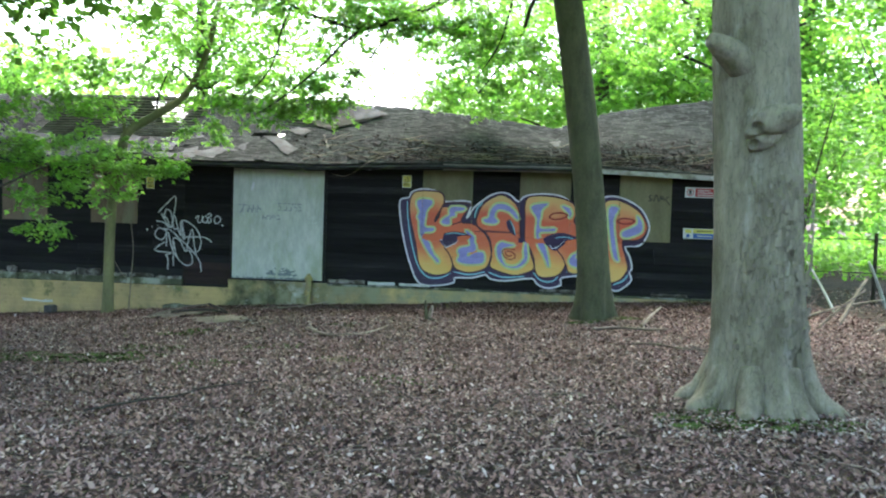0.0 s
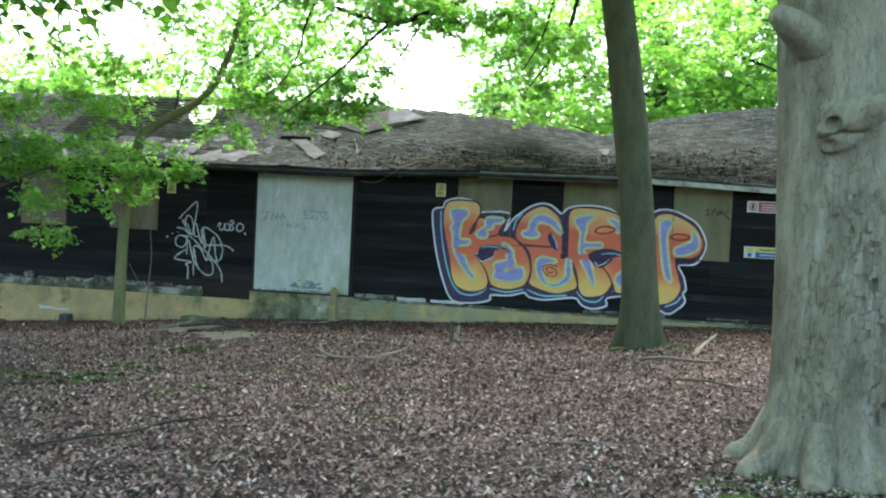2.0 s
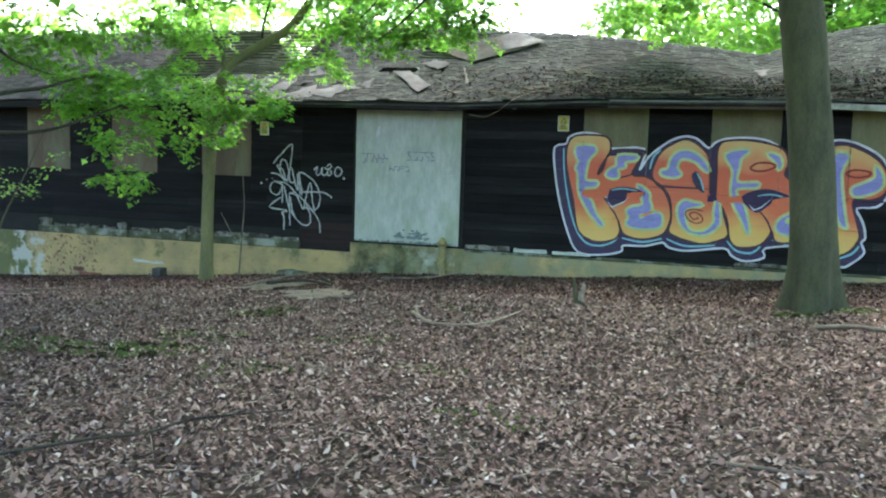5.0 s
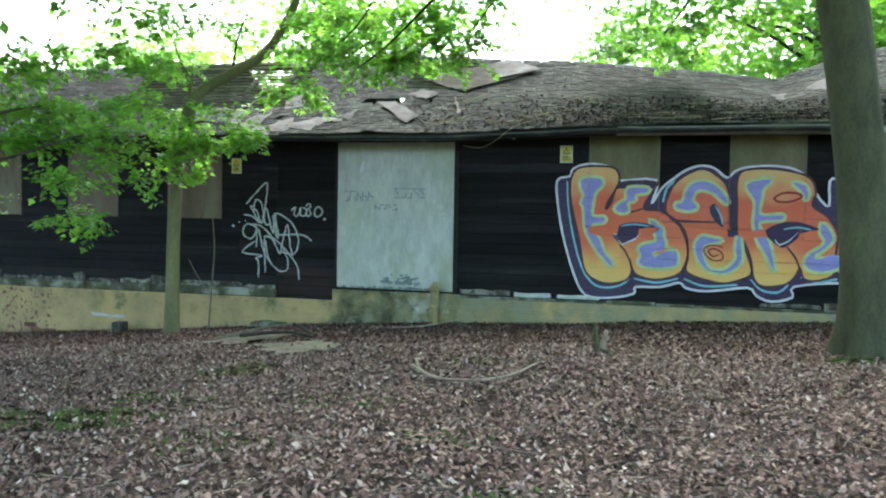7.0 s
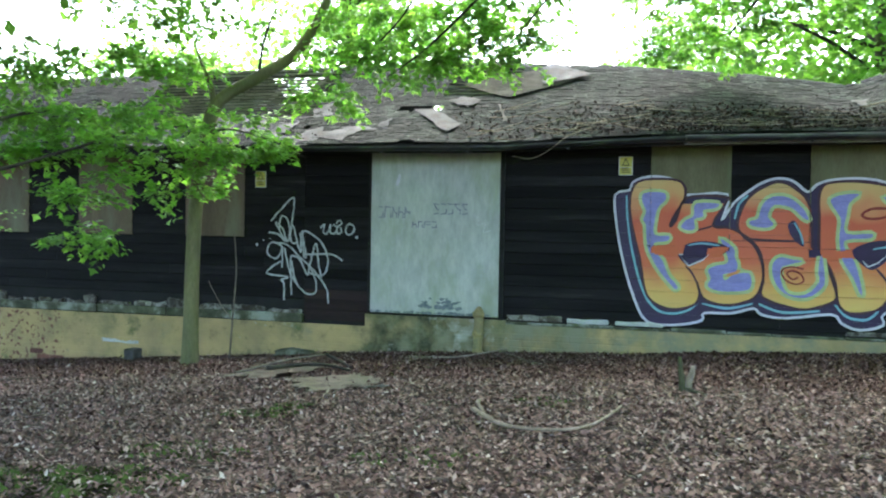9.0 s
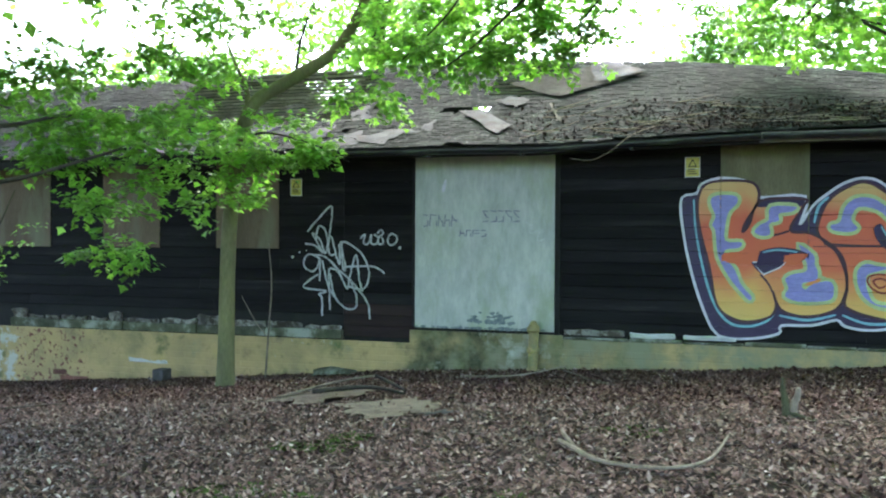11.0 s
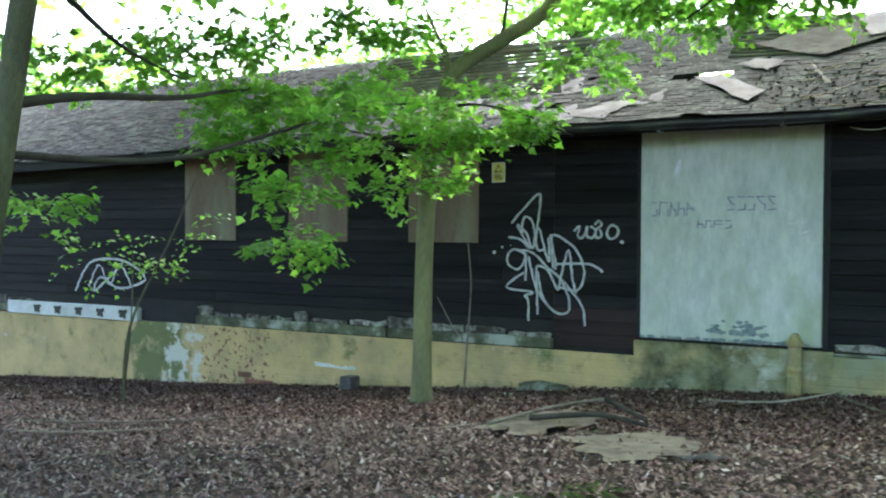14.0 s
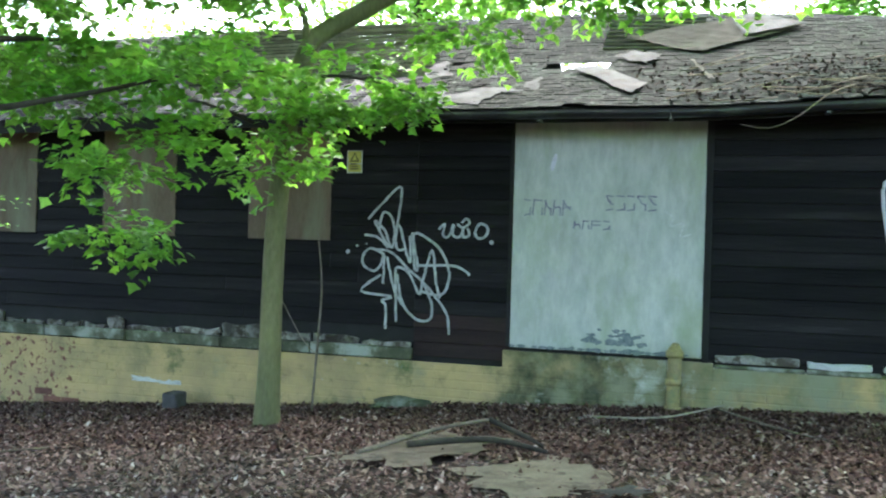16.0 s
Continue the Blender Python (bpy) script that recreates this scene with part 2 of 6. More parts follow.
def plinth_paint():
    """Ochre paint on brick, with algae where water runs, bare brick where paint has flaked, and old white paint."""
    m = bpy.data.materials.new("weathered_ochre_plinth")
    m.use_nodes = True
    n, link = m.node_tree.nodes, m.node_tree.links.new
    b = n["Principled BSDF"]
    geo = n.new("ShaderNodeNewGeometry")
    sep = n.new("ShaderNodeSeparateXYZ")
    link(geo.outputs["Position"], sep.inputs[0])

    def cloud(scale, detail=6.0):
        x = n.new("ShaderNodeTexNoise")
        x.inputs["Scale"].default_value, x.inputs["Detail"].default_value, x.inputs["Roughness"].default_value = scale, detail, 0.65
        link(geo.outputs["Position"], x.inputs["Vector"])
        return x.outputs[0]

    def near(axis, centre, reach, soft):
        d = n.new("ShaderNodeMath")
        d.operation = "SUBTRACT"
        link(sep.outputs[axis], d.inputs[0])
        d.inputs[1].default_value = centre
        a = n.new("ShaderNodeMath")
        a.operation = "ABSOLUTE"
        link(d.outputs[0], a.inputs[0])
        r = n.new("ShaderNodeMapRange")
        r.inputs[1].default_value, r.inputs[2].default_value = reach, reach + soft
        r.inputs[3].default_value, r.inputs[4].default_value = 0.22, 0.0
        link(a.outputs[0], r.inputs[0])
        return r.outputs[0]

    def over(col, zone, tex, lo, hi, paint_col):
        s = n.new("ShaderNodeMath")
        s.operation = "ADD"
        link(tex, s.inputs[0])
        link(zone, s.inputs[1])
        r = n.new("ShaderNodeMapRange")
        r.inputs[1].default_value, r.inputs[2].default_value = lo, hi
        link(s.outputs[0], r.inputs[0])
        x = n.new("ShaderNodeMix")
        x.data_type = "RGBA"
        link(r.outputs[0], x.inputs[0])
        if isinstance(col, tuple):
            x.inputs[6].default_value = col
        else:
            link(col, x.inputs[6])
        x.inputs[7].default_value = paint_col
        return x.outputs[2]

    none = n.new("ShaderNodeValue")
    none.outputs[0].default_value = 0.0
    col = over(rgb((0.46, 0.33, 0.155)), none.outputs[0], cloud(1.6), 0.4, 0.65, rgb((0.31, 0.235, 0.125)))
    col = over(col, none.outputs[0], cloud(14.0), 0.62, 0.7, rgb((0.28, 0.22, 0.13)))
    col = over(col, near(0, 1.3, 1.2, 0.5), cloud(2.6), 0.52, 0.8, rgb((0.17, 0.165, 0.085)))
    col = over(col, near(0, -6.2, 0.35, 0.3), cloud(2.9), 0.58, 0.7, rgb((0.13, 0.14, 0.06)))
    col = over(col, near(0, 0.5, 0.45, 0.3), cloud(4.5), 0.58, 0.86, rgb((0.05, 0.055, 0.03)))
    col = over(col, near(0, 1.12, 0.18, 0.25), cloud(5.5), 0.66, 0.84, rgb((0.5, 0.48, 0.42)))
    col = over(col, near(0, -4.9, 0.5, 0.5), cloud(16.0), 0.78, 0.81, rgb((0.17, 0.075, 0.055)))
    col = over(col, near(0, -5.75, 0.2, 0.3), cloud(5.0), 0.68, 0.74, rgb((0.46, 0.44, 0.38)))
    col = over(col, near(0, 4.5, 3.0, 2.0), cloud(3.4), 0.6, 0.82, rgb((0.24, 0.235, 0.15)))
    link(col, b.inputs["Base Color"])
    b.inputs["Roughness"].default_value = 0.85
    b.inputs["Specular IOR Level"].default_value = 0.2
    bump = n.new("ShaderNodeBump")
    bump.inputs["Strength"].default_value, bump.inputs["Distance"].default_value = 0.5, 0.008
    link(cloud(35.0), bump.inputs["Height"])
    link(bump.outputs[0], b.inputs["Normal"])
    return m


PLINTH = plinth_paint()


def paint(name, base, rough=0.5):
    return material(name, base, tuple(0.8 * v for v in base), rough, 6.0, 50.0, 0.15, 60.0, stretch=(0.4, 1, 1.4), specular=0.35)


P_NAVY = paint("navy_spray_paint", (0.042, 0.02, 0.07))
P_WHITE = paint("white_spray_paint", (0.72, 0.68, 0.76))
P_TAG = material("thin_white_spray_paint", (0.52, 0.53, 0.52), (0.3, 0.3, 0.3), 0.6, 14.0, 60.0, 0.15, 60.0)
P_CYAN = paint("cyan_spray_paint", (0.24, 0.5, 0.6))
P_GREEN = paint("mint_spray_paint", (0.52, 0.6, 0.27))
P_BLUE = paint("periwinkle_spray_paint", (0.3, 0.28, 0.62))
P_LINE = paint("dark_plum_spray_paint", (0.07, 0.022, 0.035))
P_RED = paint("dark_red_spray_paint", (0.28, 0.03, 0.02))
P_GREY_TAG = material("faded_violet_marker", (0.17, 0.15, 0.23), (0.3, 0.3, 0.35), 0.6, 18.0, 60.0, 0.0)
P_BLACK = paint("black_marker", (0.02, 0.02, 0.02))
P_YELLOW = paint("yellow_sign_face", (0.6, 0.52, 0.1))
P_SIGN_WHITE = paint("white_sign_face", (0.65, 0.65, 0.63))
P_SIGN_RED = paint("red_sign_face", (0.4, 0.04, 0.045))
P_SIGN_BLUE = paint("blue_sign_face", (0.05, 0.12, 0.4))


def fade_paint():
    """Orange lettering paint, red across the middle of the letters and yellow at head and foot."""
    m = bpy.data.materials.new("orange_to_yellow_spray_paint")
    m.use_nodes = True
    n, link = m.node_tree.nodes, m.node_tree.links.new
    b = n["Principled BSDF"]
    geo = n.new("ShaderNodeNewGeometry")
    sep = n.new("ShaderNodeSeparateXYZ")
    nz = n.new("ShaderNodeTexNoise")
    nz.inputs["Scale"].default_value = 2.2
    link(geo.outputs["Position"], sep.inputs[0])
    link(geo.outputs["Position"], nz.inputs["Vector"])
    add = n.new("ShaderNodeMath")
    add.operation = "MULTIPLY_ADD"
    link(nz.outputs[0], add.inputs[0])
    add.inputs[1].default_value = 0.5
    link(sep.outputs[2], add.inputs[2])
    mr = n.new("ShaderNodeMapRange")
    mr.inputs[1].default_value, mr.inputs[2].default_value = 0.8, 2.3
    link(add.outputs[0], mr.inputs[0])
    cr = n.new("ShaderNodeValToRGB")
    e = cr.color_ramp.elements
    e[0].position, e[0].color = 0.0, (0.66, 0.45, 0.14, 1)
    e[1].position, e[1].color = 1.0, (0.54, 0.4, 0.15, 1)
    for p, c in ((0.2, (0.66, 0.37, 0.1, 1)), (0.38, (0.6, 0.14, 0.06, 1)), (0.72, (0.55, 0.11, 0.055, 1)), (0.86, (0.58, 0.31, 0.12, 1))):
        k = e.new(p)
        k.color = c
    link(mr.outputs[0], cr.inputs[0])
    link(cr.outputs[0], b.inputs["Base Color"])
    b.inputs["Roughness"].default_value = 0.5
    b.inputs["Specular IOR Level"].default_value = 0.3
    return m


P_FADE = fade_paint()


# ---- building helpers ----
def mesh_object(name, bm, mat, smooth=False):
    me = bpy.data.meshes.new(name)
    bm.to_mesh(me)
    bm.free()
    if mat:
        me.materials.append(mat)
    if smooth:
        me.polygons.foreach_set("use_smooth", [True] * len(me.polygons))
    return new(name, me)


def part(name, bm, mat, parent, label="", smooth=False):
    ob = mesh_object(name, bm, mat, smooth)
    ob.parent = parent
    ob.matrix_parent_inverse = parent.matrix_basis.inverted()
    if label:
        tagged(ob, label)
    return ob


def arrays_object(name, verts, faces, mat):
    """An object from numpy arrays of corners and of faces with equally many corners each."""
    me = bpy.data.meshes.new(name)
    k = faces.shape[1]
    me.vertices.add(len(verts))
    me.vertices.foreach_set("co", verts.astype(np.float32).ravel())
    me.loops.add(faces.size)
    me.loops.foreach_set("vertex_index", faces.astype(np.int32).ravel())
    me.polygons.add(len(faces))
    me.polygons.foreach_set("loop_start", np.arange(0, faces.size, k, dtype=np.int32))
    me.update(calc_edges=True)
    me.validate()
    me.materials.append(mat)
    return new(name, me)


def box_into(bm, x0, x1, y0, y1, z0, z1, bevel=0.0):
    r = bmesh.ops.create_cube(bm, size=1.0)
    vs = r["verts"]
    for v in vs:
        v.co = Vector((x0 if v.co.x < 0 else x1, y0 if v.co.y < 0 else y1, z0 if v.co.z < 0 else z1))
    if bevel:
        es = list({e for v in vs for e in v.link_edges})
        bmesh.ops.bevel(bm, geom=es, offset=bevel, segments=1, affect="EDGES")


def box(x0, x1, y0, y1, z0, z1, bevel=0.0):
    bm = bmesh.new()
    box_into(bm, x0, x1, y0, y1, z0, z1, bevel)
    return bm


def roughen(bm, amount, scale=6.0):
    for v in bm.verts:
        v.co += noise.noise_vector(v.co * scale) * amount
    return bm


def smooth_line(pts, steps=5, closed=False):
    """Catmull-Rom through the points."""
    p = [Vector(q) for q in pts]
    n = len(p)
    out = []
    for i in range(n if closed else n - 1):
        a = p[(i - 1) % n] if closed or i else p[0]
        b, c = p[i], p[(i + 1) % n]
        d = p[(i + 2) % n] if closed or i + 2 < n else p[-1]
        for k in range(steps):
            t = k / steps
            out.append(0.5 * (2 * b + (c - a) * t + (2 * a - 5 * b + 4 * c - d) * t * t + (3 * b - a - 3 * c + d) * t**3))
    if not closed:
        out.append(p[-1])
    return out


def tube_into(bm, pts, radii, sides=8, wobble=0.0, seed=0.0, caps=True):
    """A round limb along points with a radius at each."""
    rings = []
    n = len(pts)
    side = None
    for i, p in enumerate(pts):
        d = (pts[min(i + 1, n - 1)] - pts[max(i - 1, 0)]).normalized()
        if side is None:
            side = d.orthogonal().normalized()
        side = (side - d * side.dot(d)).normalized()
        up = d.cross(side)
        ring = []
        for k in range(sides):
            a = 2 * math.pi * k / sides
            r = radii[i]
            if wobble:
                r *= 1 + wobble * noise.noise(Vector((math.cos(a) * 1.3 + seed, math.sin(a) * 1.3, p.z * 1.6 + p.x)))
            ring.append(bm.verts.new(p + (side * math.cos(a) + up * math.sin(a)) * r))
        rings.append(ring)
    for a, b in zip(rings, rings[1:]):
        for k in range(sides):
            bm.faces.new((a[k], a[(k + 1) % sides], b[(k + 1) % sides], b[k]))
    if caps:
        bm.faces.new(rings[0][::-1])
        bm.faces.new(rings[-1])


def tube(pts, r0, r1, sides=8, steps=4, wobble=0.0, seed=0.0):
    line = smooth_line(pts, steps)
    n = len(line)
    bm = bmesh.new()
    tube_into(bm, line, [r0 + (r1 - r0) * i / (n - 1) for i in range(n)], sides, wobble, seed)
    return bm


def thing(name, at, label, category, group="", kind=""):
    ob = new(name)
    ob.empty_display_size = 0.1
    ob.matrix_basis = Matrix.Translation(at)
    return tagged(ob, label, category, group, kind)


# ---- ground ----
WALL_FOOT = ((-40, -1.6), (-14, -0.95), (-9, -0.66), (-5.2, -0.46), (-2.9, -0.305), (-0.3, -0.085), (0.9, -0.015), (1.9, 0.04), (3.0, 0.075), (4.1, 0.16), (8, 0.335), (14, 0.5), (40, 0.7))
OPEN_GROUND = ((-40, -1.2), (-14, -0.55), (-9, -0.42), (-4, -0.2), (-1.3, -0.03), (1, 0.1), (3.5, 0.2), (6, 0.275), (8, 0.38), (14, 0.45), (40, 0.7))


def along(table, x):
    xs, zs = zip(*table)
    return np.interp(x, xs, zs)


def ground_z(x, y):
    x, y = np.asarray(x, float), np.asarray(y, float)
    s = np.clip((-0.15 - y) / 2.3, 0, 1)
    s = s * s * (3 - 2 * s)
    z = along(WALL_FOOT, x) * (1 - s) + along(OPEN_GROUND, x) * s
    calm = np.clip((-y - 0.2) / 1.0, 0.15, 1)
    z = z + calm * (0.03 * np.sin(1.3 * x + 0.7 * y) * np.sin(0.9 * y - 0.5 * x) + 0.012 * np.sin(4.1 * x + 1.0) * np.sin(3.7 * y))
    mound = 0.03 * np.exp(-((x - 6.67) ** 2 + (y + 8.0) ** 2) / 0.9) + 0.03 * np.exp(-((x - 5.95) ** 2 + (y + 2.8) ** 2) / 1.2)
    return z + mound


def gz(x, y):
    return float(ground_z(x, y))


def make_ground():
    """One sheet, fine near the path and coarse towards the horizon."""
    xs = np.unique(np.concatenate([np.arange(-14, 14.01, 0.14), np.linspace(-400, -14, 26), np.linspace(14, 400, 26)]))
    ys = np.unique(np.concatenate([np.arange(-17, 4.01, 0.14), np.linspace(-400, -17, 22), np.linspace(4, 400, 26)]))
    gx, gy = np.meshgrid(xs, ys)
    z = ground_z(np.clip(gx, -40, 40), gy)
    rng = np.random.default_rng(3)
    near = (np.abs(gx) < 14) & (gy > -17) & (gy < 4)
    z = z + np.where(near, rng.normal(0, 0.007, z.shape), 0)
    v = np.stack([gx, gy, z], -1).reshape(-1, 3)
    w = len(xs)
    i = np.arange(len(ys) - 1)[:, None] * w + np.arange(w - 1)[None]
    f = np.stack([i, i + 1, i + w + 1, i + w], -1).reshape(-1, 4)
    ob = arrays_object("ground", v, f, SOIL)
    ob.data.polygons.foreach_set("use_smooth", [True] * len(ob.data.polygons))
    return tagged(ob, "brown woodland floor of leaf mould, sloping gently", "ground", kind="structure")


ground = make_ground()

# ---- the hut: walls ----
LAP = 0.125
LEFT, RIGHT, BACK = -13.0, 8.08, 3.6
EAVE_Z = 2.4
DOOR_X = (0.0, 1.57)
WINDOWS = ((-5.74, -4.93), (-4.12, -3.31), (-2.51, -1.69), (3.24, 4.06), (4.85, 5.67), (6.47, 7.29))
SILL = 1.29
FOOT_LEFT, FOOT_MID, FOOT_RIGHT = 0.5, 0.3, 0.46


def lap_y(z):
    """How far a weatherboard's face stands out at a height."""
    return -0.006 - 0.017 * (1 - ((z - 0.05) / LAP) % 1.0)


wall = thing("wall_south", (0, 0, 0.3), "long black weatherboarded hut wall on a painted plinth", "wall", kind="structure")


def wall_core():
    """The wall behind the boards, with its openings cut through."""
    bm = bmesh.new()
    cuts = sorted([(a, b, SILL) for a, b in WINDOWS] + [(*DOOR_X, 0.42)])
    x = LEFT
    for a, b, foot in cuts:
        box_into(bm, x, a, 0.0, 0.12, -1.2, EAVE_Z)
        box_into(bm, a, b, 0.0, 0.12, -1.2, foot)
        x = b
    box_into(bm, x, RIGHT, 0.0, 0.12, -1.2, EAVE_Z)
    return bm


part("wall_core", wall_core(), CORE, wall)
tagged(mesh_object("wall_east", box(RIGHT - 0.12, RIGHT, 0.122, BACK, -0.5, EAVE_Z), CORE), "dark end wall of the hut", "wall", kind="structure")
tagged(mesh_object("wall_west", box(LEFT, LEFT + 0.12, 0.122, BACK, -1.6, EAVE_Z), CORE), "dark end wall of the hut", "wall", kind="structure")
tagged(mesh_object("wall_north", box(LEFT, RIGHT, BACK + 0.002, BACK + 0.12, -1.6, EAVE_Z), CORE), "dark rear wall of the hut", "wall", kind="structure")
corner = box(RIGHT + 0.002, RIGHT + 0.035, -0.05, 0.08, 0.42, 2.36, 0.004)
part("corner_board", corner, FASCIA, wall, "pale weathered corner board")


def foot_at(x):
    return FOOT_LEFT if x < -0.86 else FOOT_MID if x < 0.1 else FOOT_RIGHT


def one_board(x0, x1, z0, z1, mat, seed):
    """A feather-edged board, thick at its lower edge."""
    rnd = random.Random(seed)
    bm = bmesh.new()
    n = max(2, int((x1 - x0) / 0.6) + 1)
    low = [rnd.uniform(-0.003, 0.003) for _ in range(n)]
    rows = []
    for i in range(n):
        x = x0 + (x1 - x0) * i / (n - 1)
        dz = low[i]
        rows.append([bm.verts.new(c) for c in ((x, -0.004, z0 + dz), (x, -0.021, z0 + dz), (x, -0.023, z0 + 0.004 + dz), (x, -0.006, z1), (x, -0.002, z1))])
    for a, b in zip(rows, rows[1:]):
        for k in range(4):
            bm.faces.new((a[k], b[k], b[k + 1], a[k + 1]))
    bm.faces.new(rows[0])
    bm.faces.new(rows[-1][::-1])
    bmesh.ops.recalc_face_normals(bm, faces=bm.faces)
    part("board", bm, mat, wall)


def clad():
    rnd = random.Random(5)
    row = 0
    z = 0.05 + LAP * 2
    while z < EAVE_Z:
        z1 = min(z + LAP + 0.004, EAVE_Z)
        blocked = sorted([DOOR_X] + [w for w in WINDOWS if z1 > SILL + 0.03])
        x = LEFT
        for a, b in blocked + [(RIGHT, RIGHT)]:
            if a - x > 0.05:
                bounds = [x]
                while a - bounds[-1] > 3.4:
                    bounds.append(bounds[-1] + rnd.uniform(2.2, 3.1))
                for edge in (-0.86,):
                    if x < edge < a:
                        bounds = [q for q in bounds if abs(q - edge) > 0.5] + [edge]
                bounds = sorted(bounds) + [a]
                for p, q in zip(bounds, bounds[1:]):
                    mid = 0.5 * (p + q)
                    if z + 0.06 < foot_at(mid):
                        continue
                    brown = -0.86 <= mid < 0 and z < 0.62
                    one_board(p + 0.002, q - 0.002, max(z, foot_at(mid) - 0.03), z1, BOARDS_BROWN if brown else BOARDS, row * 31 + int(p * 7))
            x = b
        z += LAP
        row += 1


def rubble(x0, x1, y0, y1, z0, z1, amount):
    """A broken, crumbling block."""
    bm = box(x0, x1, y0, y1, z0, z1, 0.008)
    bmesh.ops.subdivide_edges(bm, edges=[e for e in bm.edges if e.calc_length() > 0.05], cuts=4, use_grid_fill=True)
    for v in bm.verts:
        k = noise.noise_vector(v.co * 9.0) * amount + noise.noise_vector(v.co * 24.0) * amount * 0.5
        v.co += Vector((k.x, min(k.y, 0.0) if v.co.y > -0.01 else k.y, k.z if v.co.z > z0 + 0.005 else 0))
    return bm


def plinth():
    """Painted render below the boards, with its mossy ledge and the broken white blocks above it."""
    rnd = random.Random(9)
    part("plinth_core", box(LEFT, RIGHT + 0.03, -0.05, -0.001, -1.3, 0.25), PLINTH, wall)
    part("plinth_core", box(-0.05, 1.66, -0.048, -0.0015, 0.25, 0.4), PLINTH, wall)
    part("plinth_core", box(1.662, RIGHT + 0.03, -0.048, -0.0015, 0.25, 0.362), PLINTH, wall)
    x = LEFT
    while x < -0.9:
        b = min(x + rnd.uniform(0.7, 1.3), -0.86)
        if not (-9.2 < x < -6.5):
            part("ledge", roughen(box(x + 0.004, b - 0.004, -0.075, -0.001, 0.263, 0.37, 0.012), 0.006), LEDGE, wall, "mossy concrete ledge")
            n = rnd.choice((2, 3, 3, 4))
            for k in range(n):
                w = (b - x) / n
                h = rnd.uniform(0.03, 0.125)
                part("block", rubble(x + k * w + 0.01, x + (k + 1) * w - rnd.uniform(0.01, 0.05), -0.045 - rnd.uniform(0, 0.02), -0.001, 0.372, 0.372 + h, 0.026), BLOCK, wall, "flaking white block")
        x = b
    part("white_band", roughen(box(-9.1, -6.52, -0.085, -0.001, 0.24, 0.42, 0.008), 0.004), WHITE_PAINT, wall, "white painted band with black stencilled marks")
    for k in range(5):
        cx = -8.45 + 0.42 * k
        bm = bmesh.new()
        for a, b, c in ((0, 0, 0.05), (0.05, 0.03, 0.03), (-0.05, 0.025, 0.03), (0.03, -0.035, 0.03), (-0.04, -0.03, 0.025)):
            bmesh.ops.create_circle(bm, cap_ends=True, segments=9, radius=c, matrix=Matrix.Translation((cx + a, -0.0905 - 0.001 * (abs(a) > 0), 0.33 + b)) @ pose(0, 0, 0, 90))
        part("stencil_mark", bm, P_BLACK, wall)
    x = 1.66
    while x < RIGHT - 0.1:
        b = min(x + rnd.uniform(0.4, 0.75), RIGHT)
        top = 0.445 - 0.004 * x
        part("ledge", roughen(box(x + 0.004, b - 0.004, -0.062, -0.001, 0.362, 0.385 + rnd.uniform(0, 0.02), 0.01), 0.005), LEDGE, wall, "mossy concrete ledge")
        if x < 3.2 or rnd.random() < 0.3:
            part("block", rubble(x + 0.01, b - rnd.uniform(0.02, 0.12), -0.05, -0.001, 0.407, 0.425 + rnd.uniform(0.02, 0.06), 0.02), BLOCK if rnd.random() < 0.75 else WHITE_PAINT, wall, "flaking white block")
        x = b


clad()
plinth()


def brick_meshes(mats):
    """One brick face, a little uneven, on a mesh for each finish."""
    made = {}
    for m in mats:
        bm = box(-0.105, 0.105, -0.01, 0.0, -0.0325, 0.0325, 0.004)
        me = bpy.data.meshes.new("brick")
        bm.to_mesh(me)
        bm.free()
        me.materials.append(m)
        made[m] = me
    return made


def plinth_bricks():
    """Painted brickwork of the plinth where it is passed nearest; algae, bare brick and white patches by place."""
    rnd = random.Random(33)
    shapes = brick_meshes((PLINTH, BRICK))
    count = 0
    for row in range(12):
        z = 0.225 - 0.075 * row
        x = -5.95 + (0.11 if row % 2 else 0.0)
        while x < 3.4 and count < 300:
            if z + 0.05 > gz(x, -0.06):
                bare = -5.5 < x < -4.2 and z < -0.18 and rnd.random() < 0.08
                ob = new("brick", shapes[BRICK if bare else PLINTH])
                ob.parent = wall
                ob.matrix_parent_inverse = wall.matrix_basis.inverted()
                ob.matrix_basis = pose(x, -0.0445 + rnd.uniform(-0.001, 0.001), z, 0, rnd.uniform(-0.4, 0.4), 0)
                count += 1
            x += 0.2165
    for x, z, w in ((-3.5, -0.09, 0.22), (-3.3, -0.1, 0.12)):
        part("paint_splash", rubble(x - w, x + w, -0.0605, -0.0555, z - 0.025, z + 0.025, 0.03), WHITE_PAINT, wall, "white paint splash")


plinth_bricks()


# ---- boarded windows and door ----
for k, (a, b) in enumerate(WINDOWS):
    w = thing(f"window_{k + 1}", (0.5 * (a + b), -0.03, SILL), "window boarded over with weathered plywood, under the eaves", "window", "boarded windows", "structure")
    part("plywood_panel", box(a - 0.005, b + 0.005, -0.027, 0.012, SILL, EAVE_Z - 0.01, 0.003), PLY if b < 0 else PLY_GREEN, w)
    # Thin black strip standing in for the shadow line below the plywood.
    part("window_sill", box(a - 0.01, b + 0.01, -0.0275, -0.002, SILL - 0.014, SILL - 0.002, 0.002), BOARDS, w, "thin dark shadow line under the panel")
    part("glass_pane", box(a + 0.05, b - 0.05, 0.05, 0.056, SILL + 0.05, EAVE_Z - 0.1), GUTTER, w)

